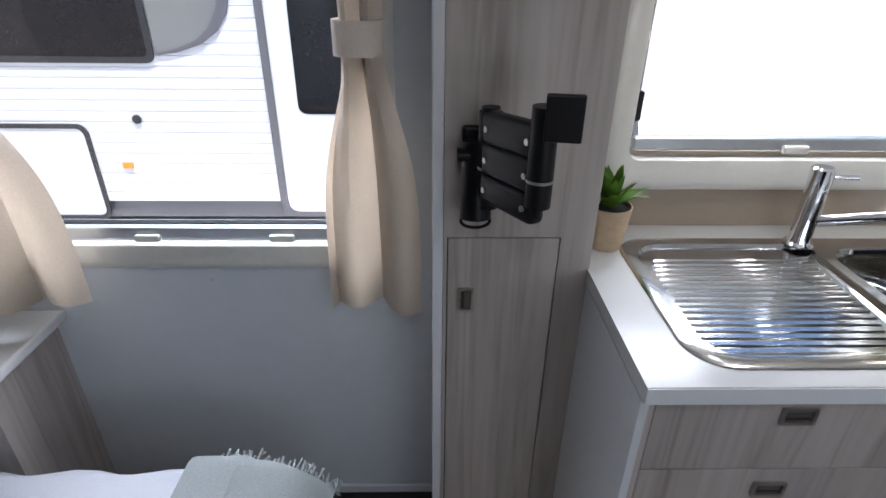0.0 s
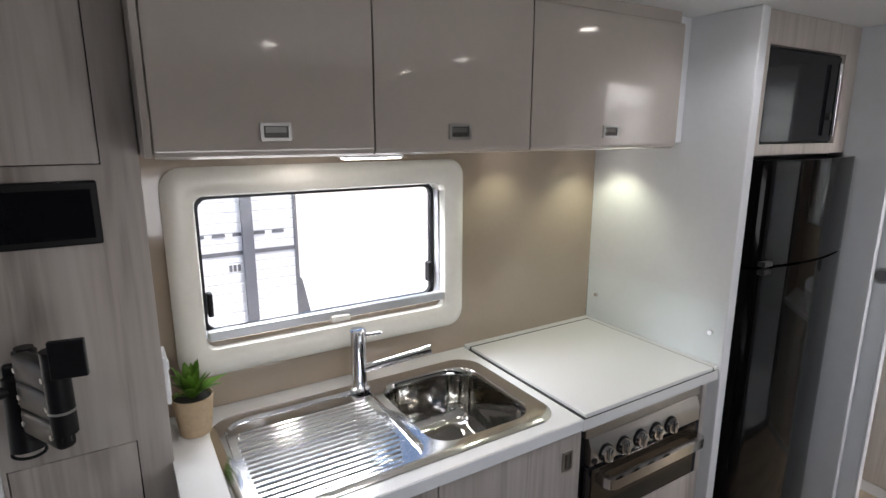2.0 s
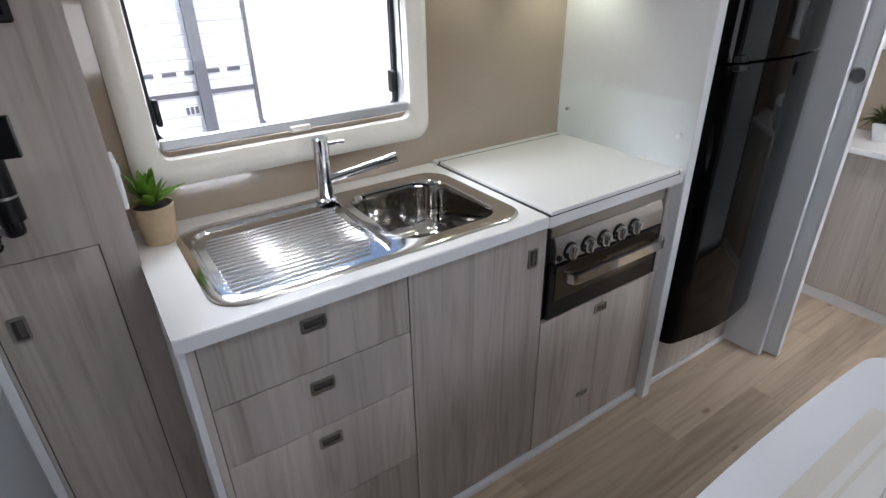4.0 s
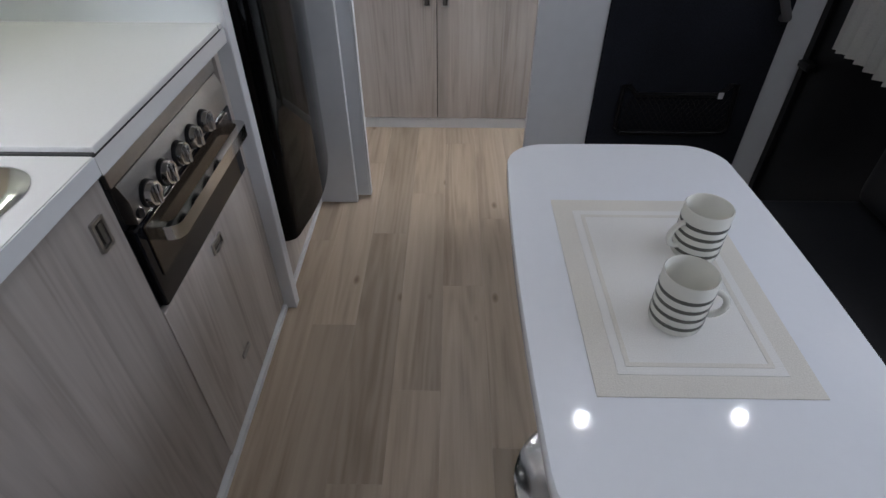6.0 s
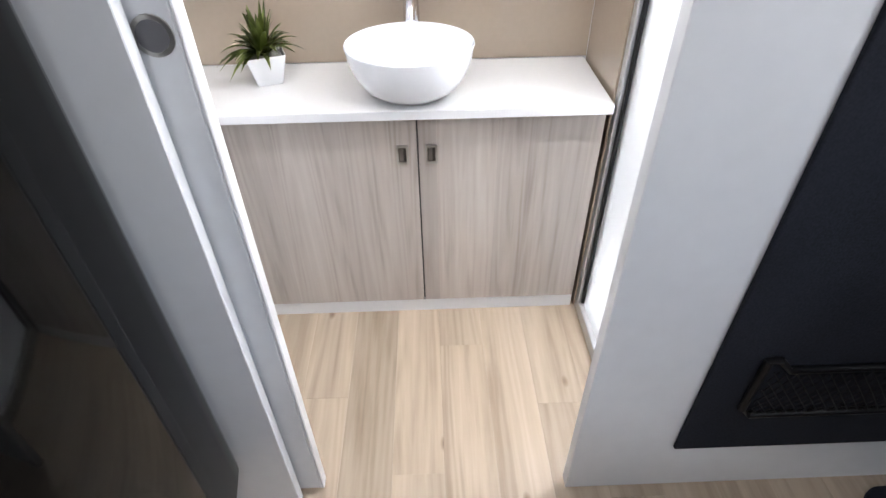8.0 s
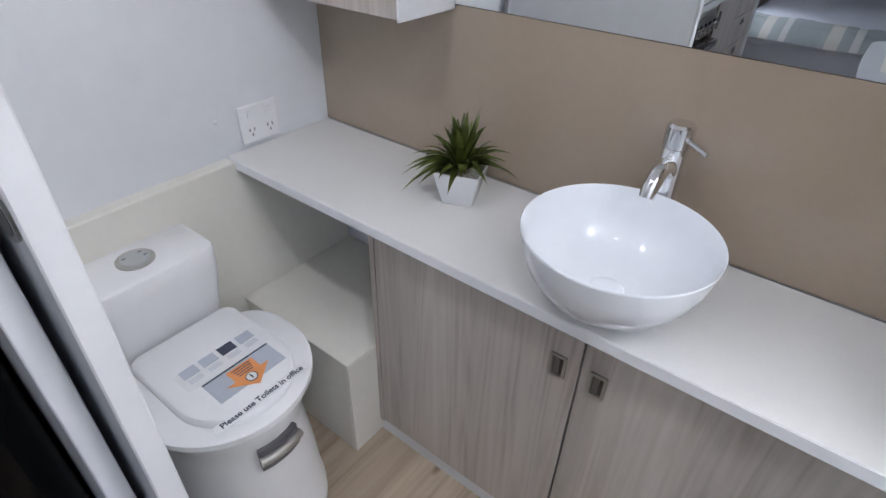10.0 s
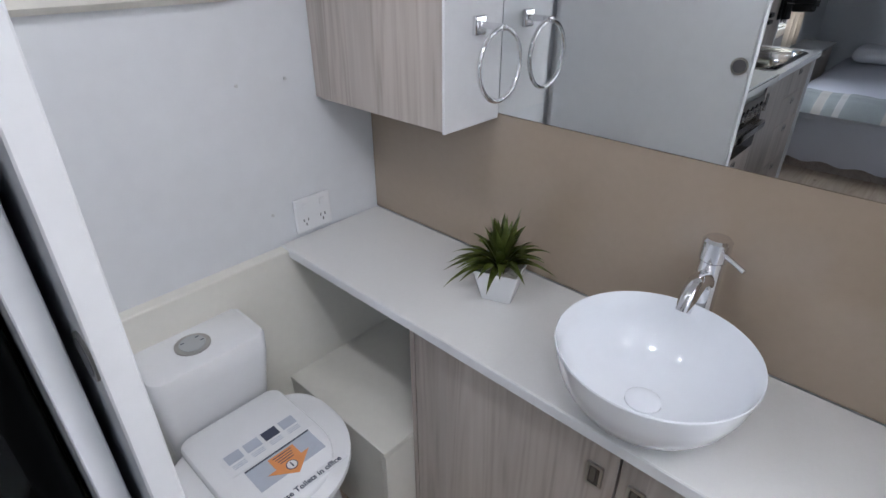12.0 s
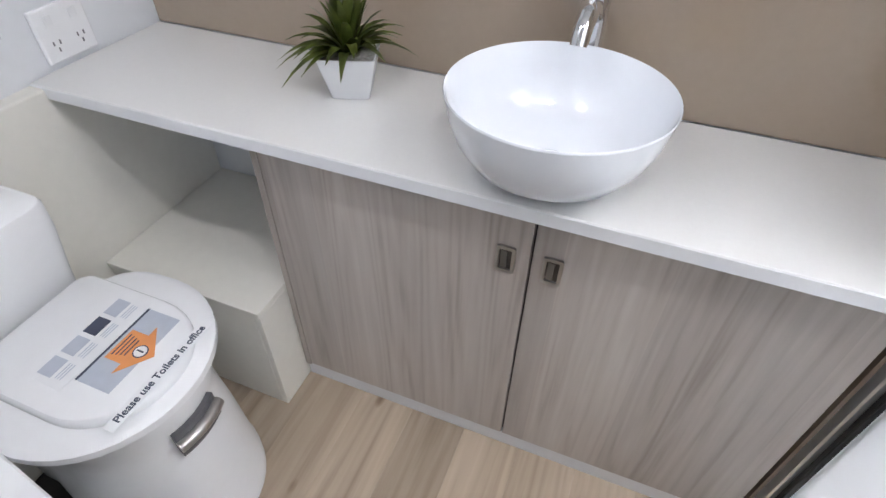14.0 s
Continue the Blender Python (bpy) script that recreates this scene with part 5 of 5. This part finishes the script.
for v0, v1, mt in ((0.83, 1.07, THROW), (0.77, 0.83, MATC), (0.70, 0.77, THROW), (0.66, 0.70, MATI), (0.42, 0.66, THROW), (0.34, 0.42, MATC), (0.27, 0.34, THROW), (0.22, 0.27, MATI), (-0.56, 0.22, THROW)):
    bm = bmesh.new()
    g = []
    nv = max(4, int((v1 - v0) / 0.02))
    for i in range(15):
        u = -0.52 + 0.285 * i / 14
        g.append([bm.verts.new((u, v0 + (v1 - v0) * j / nv, throw_height(u, v0 + (v1 - v0) * j / nv))) for j in range(nv + 1)])
    for A, B in zip(g, g[1:]):
        for j in range(nv):
            bm.faces.new((A[j], A[j + 1], B[j + 1], B[j]))
    bmesh.ops.solidify(bm, geom=bm.faces[:], thickness=0.006)
    part("band", bm, mt, thr, smooth=True)
bm = bmesh.new()
rnd = random.Random(4)
for k in range(44):
    u = -0.515 + 0.275 * k / 43 + rnd.uniform(-0.002, 0.002)
    z = throw_height(u, 1.069) - 0.002
    tube(bm, [(u, 1.066, z), (u + rnd.uniform(-0.004, 0.004), 1.08, z + 0.004), (u + rnd.uniform(-0.008, 0.008), 1.096 + rnd.uniform(0, 0.01), z + rnd.uniform(-0.012, 0.012))], 0.003, 5)
part("fringe", bm, THROW, thr, "knotted wool fringe")
bs = thing("bedside_bench", (-1.3, 1.17, 0), "white bedside bench top on a woodgrain cupboard", "cupboard")
part("body", box(-2.0, -0.965, 1.09, WY - 0.002, 0.0, 0.64), WOOD, bs)
part("top", box(-2.02, -0.93, 1.07, WY - 0.002, 0.641, 0.668, 0.006), STONE, bs)
for x0, x1, xt, sd in ((-0.26, -0.055, -0.155, 2), (-1.25, -0.80, -1.04, 5)):
    cu = drape("cream_curtain", x0, x1, 1.25, 0.735, 1.86, 2 if sd == 2 else 3, 0.032, CURTAIN, "cream curtain gathered by a fabric tie", tie=(1.31, 0.36), hem=0.014, seed=sd, group="bed window curtains")
    bm = bmesh.new()
    frame_ring(bm, outline(xt - 0.046, xt + 0.046, 1.205, 1.295, 0.04, 6), outline(xt - 0.042, xt + 0.042, 1.209, 1.291, 0.036, 6), 1.285, 1.345, lambda u, v, w: (u, v, w))
    part("tie", bm, CURTAIN, cu, "fabric tie", smooth=True)
solid("baseboard", box(-0.93, -0.023, WY - 0.012, WY - 0.001, 0.0, 0.03, 0.002, 1), WHITE, "pale skirting below the bed window", "baseboard", "structure")
cable = bmesh.new()
rod(cable, (-0.553, WY, 0.752), (-0.553, WY - 0.003, 0.752), 0.004)
solid("screw_cap", cable, ALU, "small screw cap on the white wall", "screw", group="wall screws", smooth=True)

# ---- outside ----
GZ = -0.62
solid("ground", box(-400, 400, -400, 400, GZ - 0.2, GZ), SAND, "bright sandy gravel yard", "ground", "structure")
solid("pavement", box(-6, 9, 1.9, 9.5, GZ, GZ + 0.012), CONCRETE, "pale concrete apron between the vans", "pavement", "structure")
NY = 4.0
nc = thing("neighbour_caravan", (-2.2, NY + 1.1, GZ), "white ribbed caravan parked alongside with dark trimmed windows", "caravan")
bm = bmesh.new()
x0, x1 = -6.5, 1.4
zz = -0.16
prof = [(NY, zz)]
while zz < 2.2:
    prof += [(NY, zz + 0.06), (NY + 0.006, zz + 0.066), (NY, zz + 0.075)]
    zz += 0.075
prof += [(NY + 0.05, zz + 0.06), (NY + 2.2, zz + 0.06), (NY + 2.2, -0.16)]
stack(bm, [(prof, x0), (prof, x1)], lambda u, v, q: (q, u, v))
part("body", bm, CLAD, nc, "white ribbed aluminium cladding")
part("skirt", box(x0, 1.36, NY + 0.03, NY + 2.1, -0.3, -0.161), GREYT, nc)
part("chassis", box(x0 + 0.2, 1.2, NY + 0.3, NY + 1.9, -0.42, -0.301), RUBBER, nc)
for wx in (-4.2, 0.9):
    bm = bmesh.new()
    rod(bm, (wx, NY + 0.12, GZ + 0.33), (wx, NY + 0.34, GZ + 0.33), 0.33, seg=36)
    wh = part("wheel", bm, RUBBER, nc, smooth=True)
    bm = bmesh.new()
    rod(bm, (wx, NY + 0.11, GZ + 0.33), (wx, NY + 0.12, GZ + 0.33), 0.19, seg=28)
    part("rim", bm, ALU, wh, smooth=True)


def nwindow(x0, x1, z0, z1, r=0.06, bar=0.04, name="window"):
    bm = bmesh.new()
    frame_ring(bm, outline(x0, x1, z0, z1, r, 6), outline(x0 + bar, x1 - bar, z0 + bar, z1 - bar, r * 0.7, 6), -0.018, 0.0, xz(NY))
    w = part(name, bm, RUBBER, nc)
    part("pane", box(x0 + bar, x1 - bar, NY - 0.01, NY - 0.004, z0 + bar, z1 - bar), BLACKGLASS if name == "window" else CLAD, w)


nwindow(-3.6, -1.86, 0.83, 1.6)
nwindow(-3.4, -2.44, -0.3, 0.42, 0.08, 0.03, "hatch")
bm = bmesh.new()
frame_ring(bm, outline(-1.16, -0.42, -0.28, 1.68, 0.12, 6), outline(-1.11, -0.47, -0.24, 1.63, 0.09, 6), -0.016, 0.0, xz(NY))
dd = part("door", bm, GREYT, nc)
part("leaf", box(-1.1, -0.48, NY - 0.012, NY - 0.004, -0.24, 1.62), CLAD, dd)
bm = bmesh.new()
stack(bm, [(outline(-0.95, -0.6, 0.5, 1.45, 0.06, 6), -0.018), (outline(-0.95, -0.6, 0.5, 1.45, 0.06, 6), -0.0125)], xz(NY))
part("door_window", bm, BLACKGLASS, dd)
bm = bmesh.new()
box(-2.26, -2.19, NY - 0.02, NY, 0.1, 0.14, 0.004, bm=bm)
part("marker_light", bm, AMBER, nc, "amber side marker lamp")
bm = bmesh.new()
rod(bm, (-2.08, NY, 0.455), (-2.08, NY - 0.015, 0.455), 0.03)
part("lock", bm, RUBBER, nc, smooth=True)
part("awning_post", box(1.0, 1.08, NY - 0.05, NY - 0.008, -0.25, 2.2, 0.006), plain("grey_awning_arm", (0.13, 0.135, 0.15), 0.4), nc)
bm = bmesh.new()
mg = [(1.413, -0.3), (1.413, 0.5), (1.44, 0.46), (1.49, 0.2), (1.52, -0.1), (1.525, -0.3)]
stack(bm, [(mg, 0.02), (mg, 0.5)], xz(NY))
part("rear_guard", bm, GREYT, nc)
part("corner_trim", box(1.385, 1.412, NY - 0.01, NY + 0.05, -0.16, 2.25), GREYT, nc)
part("side_band", box(-0.3, 1.384, NY - 0.006, NY - 0.001, 0.72, 0.75), GREYT, nc)
for k in range(5):
    part("decal_bar", box(0.66 + 0.14 * k, 0.75 + 0.14 * k, NY - 0.005, NY - 0.001, 0.86, 0.885), GREYT, nc)
for k in range(3):
    part("decal_bar", box(0.9 + 0.03 * k, 0.92 + 0.03 * k, NY - 0.005, NY - 0.001, 0.60, 0.65), GREYT, nc)
rim_o = [(-1.85, 0.88), (-1.7, 0.9), (-1.54, 0.95), (-1.42, 1.03), (-1.34, 1.14), (-1.3, 1.28), (-1.27, 1.45), (-1.26, 1.6), (-1.29, 1.66), (-1.36, 1.68), (-1.85, 1.68)]
rim_i = [(-1.85, 0.9), (-1.71, 0.92), (-1.57, 0.975), (-1.47, 1.055), (-1.405, 1.16), (-1.37, 1.29), (-1.345, 1.45), (-1.335, 1.57), (-1.36, 1.61), (-1.41, 1.625), (-1.85, 1.625)]
bm = bmesh.new()
frame_ring(bm, rim_o, rim_i, -0.016, -0.001, xz(NY))
fw = part("front_window", bm, GREYT, nc, "dark trimmed window with a swept lower edge")
bm = bmesh.new()
stack(bm, [(rim_i, -0.009), (rim_i, -0.003)], xz(NY))
part("pane", bm, plain("tinted_acrylic", (0.2, 0.205, 0.2), 0.08, grain=0.05, bump=0.0), fw)


def parked_car(x, y, paint, label):
    c = thing("parked_car", (x, y, GZ), label, "car", "parked cars")
    side = [(-2.2, 0.35), (-2.2, 0.75), (-1.9, 0.95), (-1.1, 1.02), (-0.5, 1.45), (1.0, 1.48), (1.7, 1.0), (2.2, 0.92), (2.25, 0.35)]
    bm = bmesh.new()
    stack(bm, [(side, -0.85), ([(u * 0.99, v) for u, v in side], 0.85)], lambda u, v, q: (x + u, y + q, GZ + v))
    part("body", bm, paint, c)
    glassy = [(-0.95, 1.02), (-0.45, 1.38), (0.95, 1.4), (1.45, 1.02)]
    bm = bmesh.new()
    stack(bm, [(glassy, -0.86), (glassy, -0.852)], lambda u, v, q: (x + u, y + q, GZ + v))
    part("side_window", bm, BLACKGLASS, c)
    for wx in (-1.35, 1.4):
        bm = bmesh.new()
        rod(bm, (x + wx, y - 0.88, GZ + 0.32), (x + wx, y - 0.68, GZ + 0.32), 0.32, seg=24)
        part("wheel", bm, RUBBER, c, smooth=True)


parked_car(33, 44, plain("silver_paint", (0.45, 0.45, 0.46), 0.3, 0.6), "silver wagon parked far across the yard")
parked_car(27, 51, plain("orange_paint", (0.75, 0.32, 0.03), 0.35), "orange car parked far across the yard")

# ---- floor planks ----
PW, PL = 0.138, 0.99
shared = {}


def plank(x0, x1, y0, y1):
    """One vinyl plank with eased edges; alike sizes share a mesh."""
    key = (round(x1 - x0, 3), round(y1 - y0, 3))
    if key not in shared:
        a, b = key[0] / 2 - 0.00015, key[1] / 2 - 0.00015
        bm = bmesh.new()
        stack(bm, [(outline(-a, a, -b, b, 0.0005, 1), -0.0038), (outline(-a, a, -b, b, 0.0005, 1), -0.0004), (outline(-a + 0.0005, a - 0.0005, -b + 0.0005, b - 0.0005, 0.0005, 1), 0.0)])
        finish(bm, False)
        me = bpy.data.meshes.new("plank")
        bm.to_mesh(me)
        bm.free()
        me.materials.append(PLANK)
        shared[key] = me
    ob = new("plank", shared[key])
    ob.location = ((x0 + x1) / 2, (y0 + y1) / 2, 0)
    ob.parent = floor_ob


for r in range(-12, 8):
    y0, y1 = max(EY, 0.028 + PW * r), min(WY, 0.028 + PW * (r + 1))
    if y1 - y0 < 0.01:
        continue
    first = {3: 1.155, 4: 1.675, 0: 1.255, -1: 1.63, 2: 1.43, 1: 1.86}.get(r, FX + 0.37 * ((r * 7) % 11))
    x = first
    while x > FX:
        x -= PL
    while x < RX:
        a, b = max(x, FX), min(x + PL, RX)
        if b - a > 0.01:
            plank(a, b, y0, y1)
        x += PL
